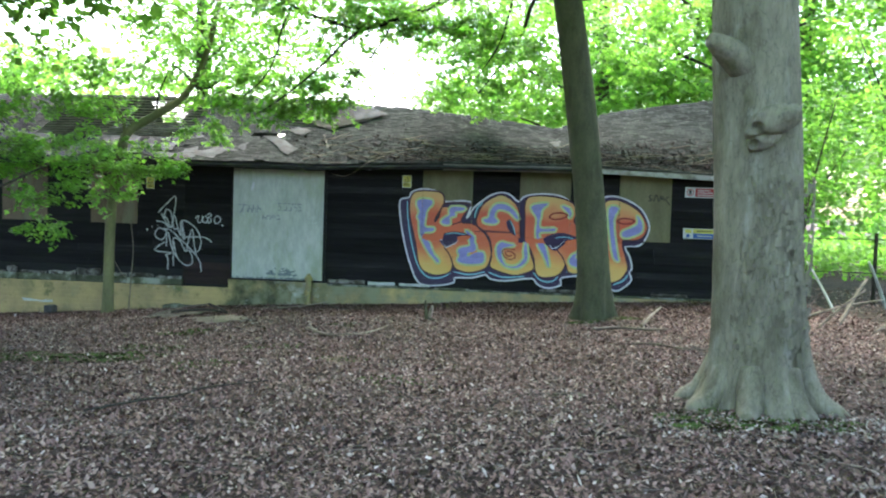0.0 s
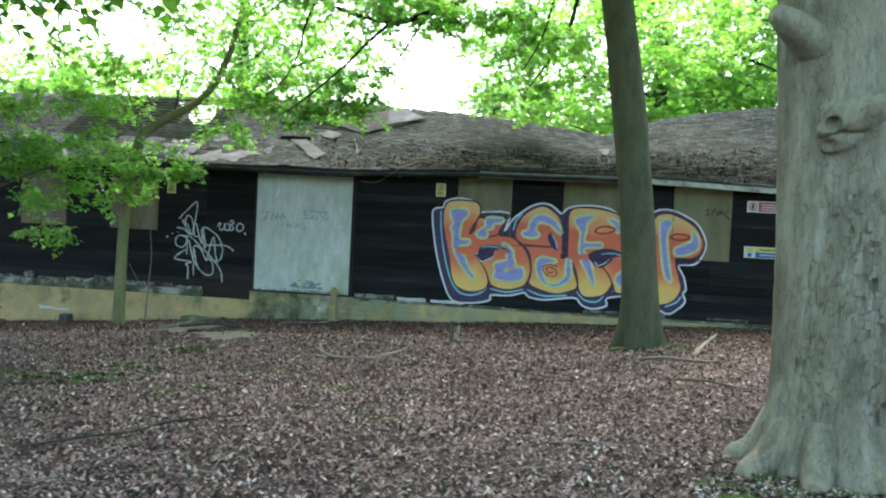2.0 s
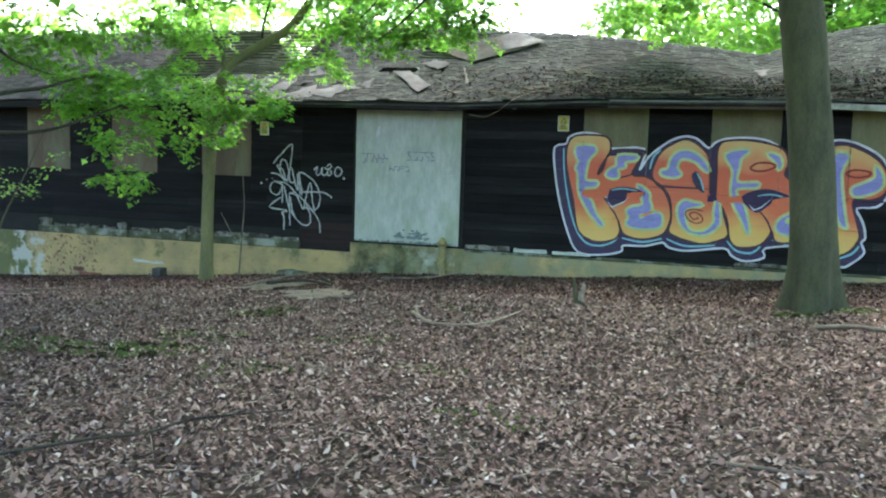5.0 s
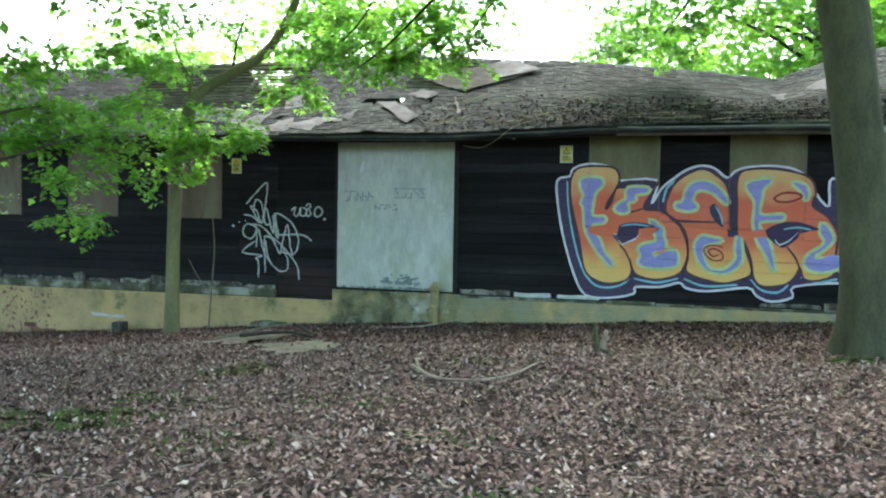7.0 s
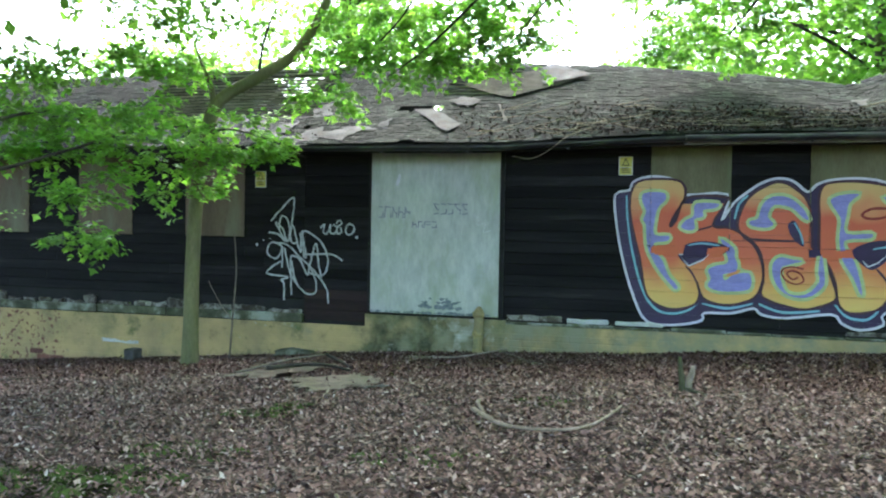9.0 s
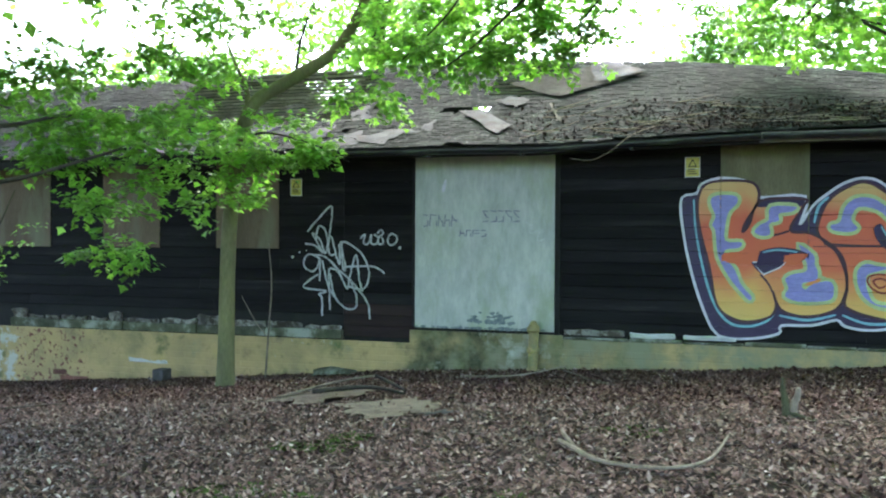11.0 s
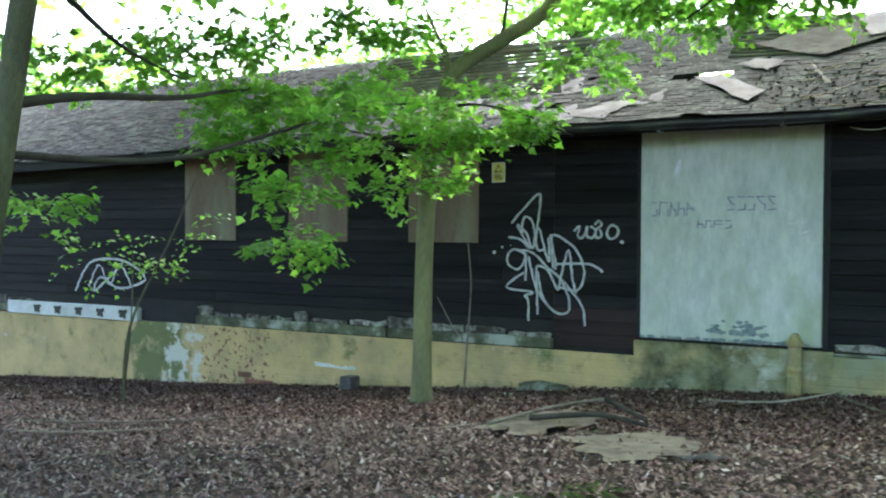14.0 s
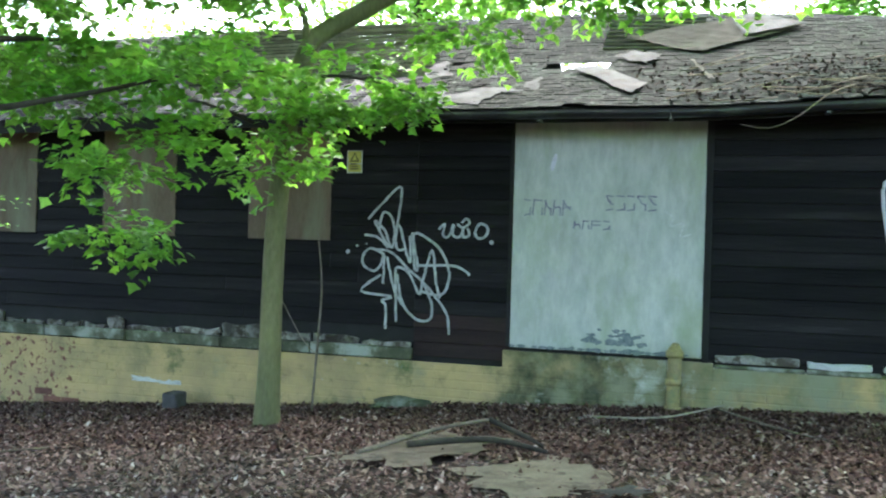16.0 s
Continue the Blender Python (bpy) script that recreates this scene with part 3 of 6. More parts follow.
door = thing("door_1", (0.78, -0.03, 0.42), "wide doorway sealed with grey-green painted sheet, stained at its foot", "door", kind="structure")
part("sheet", box(DOOR_X[0] + 0.004, DOOR_X[1] - 0.004, -0.03, 0.02, 0.43, EAVE_Z - 0.02, 0.003), SHEET, door)
part("edge_strip", box(DOOR_X[0] - 0.03, DOOR_X[0] + 0.002, -0.034, 0.0, 0.43, EAVE_Z - 0.02, 0.003), CORE, door)
part("edge_strip", box(DOOR_X[1] - 0.002, DOOR_X[1] + 0.05, -0.034, 0.0, 0.3, EAVE_Z - 0.02, 0.003), CORE, door)

# ---- roof ----
RIDGE = ((-13.5, 3.55), (-6, 3.6), (-2, 3.62), (0.8, 3.62), (2.4, 3.53), (4.4, 3.34), (5.4, 3.2), (6.3, 3.48), (7.2, 3.63), (8.5, 3.78))
EAVE = ((-13.5, 2.22), (-7.7, 2.28), (-5.3, 2.33), (-0.5, 2.37), (0.2, 2.36), (1.6, 2.36), (3.4, 2.43), (5.7, 2.44), (6.9, 2.4), (8.5, 2.34))
RIDGE_Y, EAVE_Y = 1.7, -0.42
ROOF_L, ROOF_R = -13.4, 8.5


def roof_point(x, s, lift=0.0):
    """A place on the front slope: s is 0 at the eave and 1 at the ridge."""
    e, r = float(along(EAVE, x)), float(along(RIDGE, x))
    z = e + (r - e) * s - 0.05 * math.sin(math.pi * s) + 0.025 * noise.noise(Vector((x * 0.8, s * 2.0, 3.0)))
    d = Vector((0, RIDGE_Y - EAVE_Y, r - e)).normalized()
    return Vector((x, EAVE_Y + (RIDGE_Y - EAVE_Y) * s, z)) + Vector((0, -d.z, d.y)) * lift


roof = thing("roof", (-2, 0.5, EAVE_Z + 0.05), "sagging mossy shingle roof strewn with dead leaves, torn open at one end", "roof", kind="structure")
HOLES = ((0.1, 0.68, 0.39, 0.5), (-2.35, -1.2, 0.6, 0.97))


def in_hole(x, s):
    return any(a < x < b and c < s < d for a, b, c, d in HOLES)


def roof_deck():
    bm = bmesh.new()
    xs = np.linspace(ROOF_L, ROOF_R, 170)
    ss = np.linspace(0, 1, 22)
    grid = [[bm.verts.new(roof_point(x, s)) for s in ss] for x in xs]
    for i in range(len(xs) - 1):
        for j in range(len(ss) - 1):
            if not in_hole(0.5 * (xs[i] + xs[i + 1]), 0.5 * (ss[j] + ss[j + 1])):
                bm.faces.new((grid[i][j], grid[i + 1][j], grid[i + 1][j + 1], grid[i][j + 1]))
    bmesh.ops.solidify(bm, geom=bm.faces[:], thickness=0.02)
    return bm


def roof_back():
    bm = bmesh.new()
    xs = np.linspace(ROOF_L, ROOF_R, 60)
    a = [bm.verts.new((x, RIDGE_Y, float(along(RIDGE, x)))) for x in xs]
    b = [bm.verts.new((x, BACK + 0.5, float(along(EAVE, x)))) for x in xs]
    for i in range(len(xs) - 1):
        if not -2.4 < xs[i] < -1.2 and not -0.3 < xs[i] < 0.8:
            bm.faces.new((a[i], a[i + 1], b[i + 1], b[i]))
    bmesh.ops.solidify(bm, geom=bm.faces[:], thickness=0.02)
    return bm


part("deck", roof_deck(), FELT, roof)
part("rear_slope", roof_back(), FELT, roof)
gable = bmesh.new()
gv = [gable.verts.new(c) for c in ((RIGHT - 0.04, 0.1, EAVE_Z - 0.02), (RIGHT - 0.04, RIDGE_Y, 3.62), (RIGHT - 0.04, BACK, EAVE_Z - 0.02))]
gable.faces.new(gv)
bmesh.ops.solidify(gable, geom=gable.faces[:], thickness=0.05)
part("gable", gable, BOARDS, roof)


def shingle_mesh(w, l, rnd):
    bm = bmesh.new()
    t = 0.006
    j = [rnd.uniform(-0.007, 0.007) for _ in range(4)]
    vs = [bm.verts.new(c) for c in ((-w / 2, j[0], 0), (0, j[1], 0.003), (w / 2, j[2], 0), (w / 2, l, 0), (-w / 2, l, 0))]
    top = [bm.verts.new(v.co + Vector((0, 0, t))) for v in vs]
    bm.faces.new(top)
    for i in range(5):
        bm.faces.new((vs[i], vs[(i + 1) % 5], top[(i + 1) % 5], top[i]))
    me = bpy.data.meshes.new("shingle")
    bm.to_mesh(me)
    bm.free()
    me.materials.append(FELT)
    return me


def shingles():
    rnd = random.Random(21)
    shapes = [shingle_mesh(rnd.uniform(0.11, 0.17), 0.15, rnd) for _ in range(7)]
    courses = 42
    verts, faces, made = [], [], 0
    for r in range(courses):
        s = r / courses
        x = ROOF_L + rnd.uniform(0, 0.2)
        while x < ROOF_R - 0.1:
            w = rnd.uniform(0.1, 0.18)
            bad = in_hole(x, s + 0.03) or rnd.random() < (0.5 if x < -0.2 and s < 0.6 and rnd.random() < 0.4 else 0.04)
            if not bad:
                p = roof_point(x, s, 0.026 + rnd.uniform(0, 0.006))
                q = roof_point(x, min(s + 0.08, 1.0), 0.024)
                up = (q - p).normalized()
                right = (roof_point(x + 0.1, s) - roof_point(x - 0.1, s) + Vector((0, 0, rnd.uniform(-0.003, 0.003)))).normalized()
                nrm = right.cross(up).normalized()
                m = Matrix((right, up, nrm)).transposed().to_4x4()
                m.translation = p
                if made < 300 and 1.0 < x < 5.2:
                    ob = new("shingle", rnd.choice(shapes))
                    ob.parent = roof
                    ob.matrix_parent_inverse = roof.matrix_basis.inverted()
                    ob.matrix_basis = m
                    made += 1
                else:
                    k = len(verts)
                    j = [rnd.uniform(-0.008, 0.008) for _ in range(2)]
                    for c in ((-w / 2, j[0], 0), (w / 2, j[1], 0), (w / 2, 0.15, 0), (-w / 2, 0.15, 0), (-w / 2, j[0], 0.006), (w / 2, j[1], 0.006), (w / 2, 0.15, 0.004), (-w / 2, 0.15, 0.004)):
                        verts.append(m @ Vector(c))
                    faces += [(k + 4, k + 5, k + 6, k + 7), (k, k + 1, k + 5, k + 4), (k + 1, k + 2, k + 6, k + 5), (k + 3, k, k + 4, k + 7)]
            x += w + rnd.uniform(0.0, 0.012)
    ob = arrays_object("shingles", np.array([tuple(v) for v in verts]), np.array(faces), FELT_ISLAND)
    ob.data.polygons.foreach_set("use_smooth", [False] * len(ob.data.polygons))
    ob.parent = roof
    ob.matrix_parent_inverse = roof.matrix_basis.inverted()
    ob["kind"] = "stuff"


shingles()


def torn_sheet(x, s, w, l, turn, lift=0.035, mat=None, name="torn_sheet"):
    """A loose sheet lying on the slope, buckled."""
    bm = bmesh.new()
    n = 7
    rnd = random.Random(int(1000 * (x + 20) + 77 * s))
    g = []
    for i in range(n):
        row = []
        for j in range(n):
            u, v = (i / (n - 1) - 0.5) * w, (j / (n - 1) - 0.5) * l
            if i in (0, n - 1) or j in (0, n - 1):
                u += rnd.uniform(-0.03, 0.03)
                v += rnd.uniform(-0.03, 0.03)
            a = u * math.cos(turn) - v * math.sin(turn)
            b = u * math.sin(turn) + v * math.cos(turn)
            p = roof_point(x + a, min(max(s + b / 2.4, -0.03), 1.02), lift + 0.03 * noise.noise(Vector((x + 3 * u, 3 * v, s * 9))) + 0.05 * max(0, abs(u) / w - 0.3))
            row.append(bm.verts.new(p))
        g.append(row)
    for i in range(n - 1):
        for j in range(n - 1):
            bm.faces.new((g[i][j], g[i + 1][j], g[i + 1][j + 1], g[i][j + 1]))
    bmesh.ops.solidify(bm, geom=bm.faces[:], thickness=0.006)
    part(name, bm, mat or TORN, roof, "torn grey roofing sheet")


def slope_sheet(corners, lift, mat, label, seed):
    """A loose four-cornered sheet on the slope, its corners given as x and the share of the way up."""
    rnd = random.Random(seed)
    bm = bmesh.new()
    n = 9
    c = [Vector(q) for q in corners]
    g = []
    for i in range(n):
        row = []
        for j in range(n):
            u, v = i / (n - 1), j / (n - 1)
            q = (c[0] * (1 - u) + c[1] * u) * (1 - v) + (c[3] * (1 - u) + c[2] * u) * v
            if i in (0, n - 1) or j in (0, n - 1):
                q = q + Vector((rnd.uniform(-0.02, 0.02), rnd.uniform(-0.008, 0.008)))
            row.append(bm.verts.new(roof_point(q.x, min(q.y, 1.01), lift + 0.014 * noise.noise(Vector((4 * q.x, 7 * q.y, seed))))))
        g.append(row)
    for i in range(n - 1):
        for j in range(n - 1):
            bm.faces.new((g[i][j], g[i + 1][j], g[i + 1][j + 1], g[i][j + 1]))
    bmesh.ops.solidify(bm, geom=bm.faces[:], thickness=0.006)
    part("torn_sheet", bm, mat, roof, label)


slope_sheet(((0.81, 0.72), (1.48, 0.56), (2.36, 0.84), (1.87, 0.985)), 0.062, BUFF, "loose buff roofing board", 1)
slope_sheet(((1.84, 0.72), (2.4, 0.84), (1.9, 0.99), (1.72, 0.9)), 0.085, TORN, "pale grey roofing sheet", 2)
slope_sheet(((0.38, 0.395), (0.98, 0.11), (1.07, 0.22), (0.61, 0.415)), 0.062, TORN, "torn grey strip of roofing", 3)
slope_sheet(((0.72, 0.525), (1.03, 0.44), (1.16, 0.535), (0.9, 0.57)), 0.062, TORN, "torn grey scrap of roofing", 4)
slope_sheet(((1.4, 0.46), (1.43, 0.45), (1.61, 0.25), (1.57, 0.25)), 0.064, BATTEN, "thin white strip of flashing", 5)
for x, s, w, l, a in ((-0.95, 0.1, 0.7, 0.4, 0.2), (-0.45, 0.14, 0.55, 0.35, -0.3), (-0.1, 0.2, 0.6, 0.28, 0.25), (-1.5, 0.22, 0.9, 0.45, 0.1), (-2.2, 0.3, 0.8, 0.5, -0.2), (-2.9, 0.12, 0.9, 0.4, 0.15), (-1.2, 0.4, 0.9, 0.4, 0.35), (-3.9, 0.3, 0.9, 0.5, 0.1), (-5.2, 0.2, 1.1, 0.4, -0.1), (-2.4, 0.5, 1.0, 0.3, 0.2), (-0.75, 0.02, 0.28, 0.2, 0.4)):
    torn_sheet(x, s, w, l, a)
torn_sheet(5.72, 0.63, 0.75, 0.3, 0.35)

for k in range(15):
    s = 0.39 + 0.042 * k
    a, b = roof_point(-3.75, s, 0.04), roof_point(-0.95 - 0.02 * (k * 7 % 5), s, 0.04)
    part("batten", tube([a, 0.5 * (a + b) + Vector((0, 0, 0.012)), b], 0.021, 0.021, 4, 2), BATTEN, roof, "bare grey batten")
for k in range(5):
    x = -3.5 + 0.55 * k
    part("rafter", tube([roof_point(x, 0.45, -0.02), roof_point(x, 1.0, -0.02)], 0.03, 0.03, 4, 2), BATTEN, roof, "bare rafter")
for k in range(9):
    s = 0.62 + 0.042 * k
    part("batten", tube([roof_point(0.6, s, 0.045), roof_point(1.5, s, 0.045)], 0.012, 0.012, 4, 2), BATTEN, roof, "bare grey batten")

post_at = roof_point(8.16, 0.36)
tagged(mesh_object("vent_post", tube([post_at + Vector((0, 0, -0.05)), post_at + Vector((0.01, 0, 0.5))], 0.045, 0.045, 8, 2), TWIG), "short pale wooden post standing on the roof", "post")

gutter = thing("gutter", (3, -0.48, 2.3), "black half-round gutter sagging along the eaves", "gutter")


def half_round(x0, x1, drop=0.0):
    bm = bmesh.new()
    rows = []
    n = int((x1 - x0) / 0.4) + 2
    for i in range(n):
        x = x0 + (x1 - x0) * i / (n - 1)
        z = float(along(EAVE, x)) - 0.015 + 0.008 * noise.noise(Vector((x, 0, 0))) - drop
        ring = []
        for k in range(9):
            a = math.pi * k / 8
            ring.append((x, EAVE_Y - 0.055 - 0.055 * math.cos(a), z - 0.055 * math.sin(a)))
        for k in range(9):
            a = math.pi * (8 - k) / 8
            ring.append((x, EAVE_Y - 0.055 - 0.05 * math.cos(a), z - 0.05 * math.sin(a)))
        rows.append([bm.verts.new(c) for c in ring])
    for a, b in zip(rows, rows[1:]):
        for k in range(18):
            bm.faces.new((a[k], a[(k + 1) % 18], b[(k + 1) % 18], b[k]))
    bmesh.ops.recalc_face_normals(bm, faces=bm.faces)
    return bm


for a, b in ((-1.05, 1.3), (1.31, 3.6), (3.61, 6.1)):
    part("gutter_length", half_round(a, b), GUTTER, gutter, smooth=True)
for x in (-0.8, 0.3, 1.305, 2.4, 3.605, 4.8, 5.9):
    z = float(along(EAVE, x))
    part("bracket", box(x - 0.015, x + 0.015, EAVE_Y - 0.118, EAVE_Y + 0.02, z - 0.09, z - 0.075), GUTTER, gutter)


def fascia_length(x0, x1, mat, h):
    bm = bmesh.new()
    rows = []
    for i in range(9):
        x = x0 + (x1 - x0) * i / 8
        z = float(along(EAVE, x)) + 0.012
        rows.append([bm.verts.new(c) for c in ((x, EAVE_Y + 0.004, z), (x, EAVE_Y + 0.026, z), (x, EAVE_Y + 0.026, z - h), (x, EAVE_Y + 0.004, z - h))])
    for a, b in zip(rows, rows[1:]):
        for k in range(4):
            bm.faces.new((a[k], b[k], b[(k + 1) % 4], a[(k + 1) % 4]))
    bm.faces.new(rows[0])
    bm.faces.new(rows[-1][::-1])
    bmesh.ops.recalc_face_normals(bm, faces=bm.faces)
    return bm


part("fascia", fascia_length(ROOF_L, 3.6, GUTTER, 0.1), CORE, roof, "black fascia board")
part("fascia", fascia_length(3.602, 6.05, GUTTER, 0.1), BATTEN, roof, "weathered fascia board")
part("fascia", fascia_length(6.052, 8.49, FASCIA, 0.075), FASCIA, roof, "flaking white fascia board")


def soffit():
    """Boarding under the eaves, following their sag, and the ceiling behind it."""
    bm = bmesh.new()
    xs = np.linspace(LEFT + 0.13, RIGHT - 0.13, 60)
    rows = []
    for x in xs:
        z = min(float(along(EAVE, x)), EAVE_Z) - 0.035
        rows.append([bm.verts.new(c) for c in ((x, EAVE_Y + 0.03, z), (x, BACK - 0.01, z), (x, BACK - 0.01, z + 0.015), (x, EAVE_Y + 0.03, z + 0.015))])
    for a, b in zip(rows, rows[1:]):
        for k in range(4):
            bm.faces.new((a[k], b[k], b[(k + 1) % 4], a[(k + 1) % 4]))
    bmesh.ops.recalc_face_normals(bm, faces=bm.faces)
    return bm


tagged(mesh_object("ceiling", soffit(), CORE), "dark boarded soffit and ceiling of the hut", "ceiling", kind="structure")

# ---- trees ----
def leaf_sprays(starts, ways, lengths, count, size, rng, droop=0.12, flat=0.35, detail=True):
    """Leaves in flat sprays: count leaves along each twig, left and right of it by turns. Gives corner and face arrays."""
    n = len(starts)
    s = np.tile(np.linspace(0.12, 1.0, count), (n, 1)) + rng.normal(0, 0.03, (n, count))
    ways = ways / np.linalg.norm(ways, axis=1, keepdims=True)
    up = np.tile(np.array([0.0, 0.0, 1.0]), (n, 1)) + rng.normal(0, 0.25, (n, 3))
    side = np.cross(ways, up)
    side /= np.linalg.norm(side, axis=1, keepdims=True) + 1e-9
    hand = np.where(np.arange(count) % 2 == 0, 1.0, -1.0)[None] * np.ones((n, 1))
    pos = starts[:, None] + ways[:, None] * (s * lengths[:, None])[..., None]
    pos[..., 2] -= droop * s * s * lengths[:, None]
    pos += side[:, None] * (hand * rng.uniform(0.2, 1.1, (n, count)) * size)[..., None] + rng.normal(0, 0.3 * size, (n, count, 3))
    lead = side[:, None] * hand[..., None] + 0.7 * ways[:, None] + rng.normal(0, 0.3, (n, count, 3))
    lead[..., 2] -= 0.25
    nrm = np.array([0, 0, 1.0]) + rng.normal(0, flat, (n, count, 3))
    lead = lead.reshape(-1, 3)
    lead /= np.linalg.norm(lead, axis=1, keepdims=True) + 1e-9
    across = np.cross(nrm.reshape(-1, 3), lead)
    across /= np.linalg.norm(across, axis=1, keepdims=True) + 1e-9
    nrm = np.cross(lead, across)
    p = pos.reshape(-1, 3)
    k = (size * rng.uniform(0.6, 1.25, len(p)))[:, None]
    if detail:
        shape = ((0, 0, 0), (0.28, 0.56, 0.05), (0.56, 0.27, 0.07), (1.05, 0, -0.06), (0.56, -0.27, 0.07), (0.28, -0.56, 0.05))
        v = np.stack([p + k * (a * lead + b * across + c * nrm) for a, b, c in shape], 1).reshape(-1, 3)
        base = (np.arange(len(p)) * 6)[:, None, None]
        f = (base + np.array([(0, 1, 2), (0, 2, 3), (0, 3, 4), (0, 4, 5)])[None]).reshape(-1, 3)
    else:
        shape = ((0, 0, 0), (0.5, 0.4, 0.05), (1.05, 0, -0.04), (0.5, -0.4, 0.05))
        v = np.stack([p + k * (a * lead + b * across + c * nrm) for a, b, c in shape], 1).reshape(-1, 3)
        f = (np.arange(len(p)) * 4)[:, None] + np.arange(4)[None]
    return v, f


def crown(parent, clumps, twigs, leaves, size, seed, mat, detail=True, flat=0.35, spread=1.0, reach=(3.5, 8.0)):
    """A crown of sprays in uneven clumps: each clump is a centre and its reach along x, y and z."""
    rng = np.random.default_rng(seed)
    starts, ways, lengths = [], [], []
    for cx, cy, cz, rx, ry, rz, *own in clumps:
        m = own[0] if own else twigs
        d = rng.normal(0, 1, (m, 3))
        d /= np.linalg.norm(d, axis=1, keepdims=True)
        r = rng.uniform(0.15, 1.0, (m, 1)) ** 0.6
        layer = np.round(d[:, 2:3] * r * rz / 0.16) * 0.16
        p = np.concatenate([d[:, :2] * r * np.array([rx, ry]), layer + rng.normal(0, 0.03, (m, 1))], 1)
        starts.append(p + (cx, cy, cz))
        w = np.concatenate([d[:, :2], rng.normal(-0.05, 0.2, (m, 1))], 1) + rng.normal(0, 0.35, (m, 3)) * spread
        ways.append(w)
        lengths.append(rng.uniform(*reach, m) * size)
    v, f = leaf_sprays(np.concatenate(starts), np.concatenate(ways), np.concatenate(lengths), leaves, size, rng, flat=flat, detail=detail)
    ob = arrays_object("crown", v, f, mat)
    ob.parent = parent
    ob.matrix_parent_inverse = parent.matrix_basis.inverted()
    return ob


def trunk_mesh(base, lean, height, r_low, r_top, flare, toes, seed, sides=28, rings=46, curve=1.0):
    """A trunk with root flare, slight bends and an uneven skin."""
    bm = bmesh.new()
    rows = []
    for i in range(rings):
        u = (i / (rings - 1)) ** 1.35
        z = height * u - 0.12
        c = Vector(base) + Vector((lean[0] * u**curve + min(0.05, 0.16 * r_low) * (math.sin(3.1 * u * height / 4 + seed) - math.sin(seed)), lean[1] * u, z))
        ring = []
        for k in range(sides):
            a = 2 * math.pi * k / sides
            r = r_low + (r_top - r_low) * u
            fl = flare * math.exp(-max(z, 0) / 0.24)
            r *= 1 + fl * (0.55 + 0.45 * math.cos(toes * a + seed) + 0.3 * math.cos((toes + 2) * a + 2 * seed))
            r *= 1 + 0.045 * noise.noise(Vector((2 * math.cos(a) + seed, 2 * math.sin(a), z * 0.9))) + 0.014 * noise.noise(Vector((9 * math.cos(a), 9 * math.sin(a), z * 6 + seed))) + 0.02 * noise.noise(Vector((5 * math.cos(a), 5 * math.sin(a), z * 1.5 + seed)))
            ring.append(bm.verts.new(c + Vector((math.cos(a) * r, math.sin(a) * r, 0))))
        rows.append(ring)
    for a, b in zip(rows, rows[1:]):
        for k in range(sides):
            bm.faces.new((a[k], a[(k + 1) % sides], b[(k + 1) % sides], b[k]))
    bm.faces.new(rows[-1])
    return bm


def scaly_bark(parent, base, r_of, z0, z1, n, seed, mat):
    """Small raised curls of bark over the face of a trunk."""
    rng = np.random.default_rng(seed)
    a = rng.uniform(0, 2 * np.pi, n)
    z = rng.uniform(z0, z1, n)
    w = rng.uniform(0.015, 0.05, n)
    h = rng.uniform(0.02, 0.075, n)
    r = np.array([r_of(q) for q in z]) + 0.001
    verts = []
    for da, dz, dr in ((-0.5, -0.5, 0.0), (0.5, -0.4, 0.01), (0.45, 0.5, 0.012), (-0.5, 0.4, 0.002)):
        aa = a + da * w / r
        verts.append(np.stack([base[0] + np.cos(aa) * (r + dr), base[1] + np.sin(aa) * (r + dr), base[2] + z + dz * h], -1))
    v = np.stack(verts, 1).reshape(-1, 3)
    f = (np.arange(n) * 4)[:, None] + np.arange(4)[None]
    ob = arrays_object("flaking_bark", v, f, mat)
    ob.parent = parent
    ob.matrix_parent_inverse = parent.matrix_basis.inverted()
    ob["kind"] = "stuff"


def limb(parent, pts, r0, r1, mat, sides=8, label="", name="limb"):
    return part(name, tube([Vector(p) for p in pts], r0, r1, sides, 5, 0.12, pts[0][0]), mat, parent, label, True)


# the great beech
ax, ay = 6.73, -8.0
beech = thing("beech_tree", (ax, ay, gz(ax, ay)), "great grey-green beech with flared roots, burr and broken stub", "tree")
part("trunk", trunk_mesh((ax, ay, gz(ax, ay)), (-0.2, 0.1), 9.0, 0.34, 0.22, 0.62, 5, 1.3, 56, 96), BARK, beech, smooth=True)
scaly_bark(beech, (ax, ay, gz(ax, ay)), lambda z: 0.343 - 0.0135 * z, 0.35, 1.7, 900, 4, BARK)
limb(beech, ((ax - 0.18, ay - 0.12, 2.8), (ax - 0.34, ay - 0.22, 2.9), (ax - 0.46, ay - 0.3, 2.96), (ax - 0.53, ay - 0.33, 2.99)), 0.14, 0.045, BARK, 14, "broken limb stub", "limb_stub")


def burr(p, r, seed):
    bm = bmesh.new()
    bmesh.ops.create_icosphere(bm, subdivisions=4, radius=r)
    for v in bm.verts:
        k = 1 + 0.35 * noise.noise(v.co * 7 + Vector((seed, 0, 0))) + 0.15 * noise.noise(v.co * 22)
        v.co = Vector((v.co.x * 1.5 * k, v.co.y * 0.85 * k, v.co.z * 0.75 * k))
        dent = (v.co - Vector((-1.05 * r, -0.6 * r, 0))).length / (0.45 * r)
        if dent < 1:
            v.co += Vector((0.5, 0.6, 0)) * r * (1 - dent * dent)
    bmesh.ops.transform(bm, matrix=pose(*p, 0, -25, 0), verts=bm.verts)
    return bm


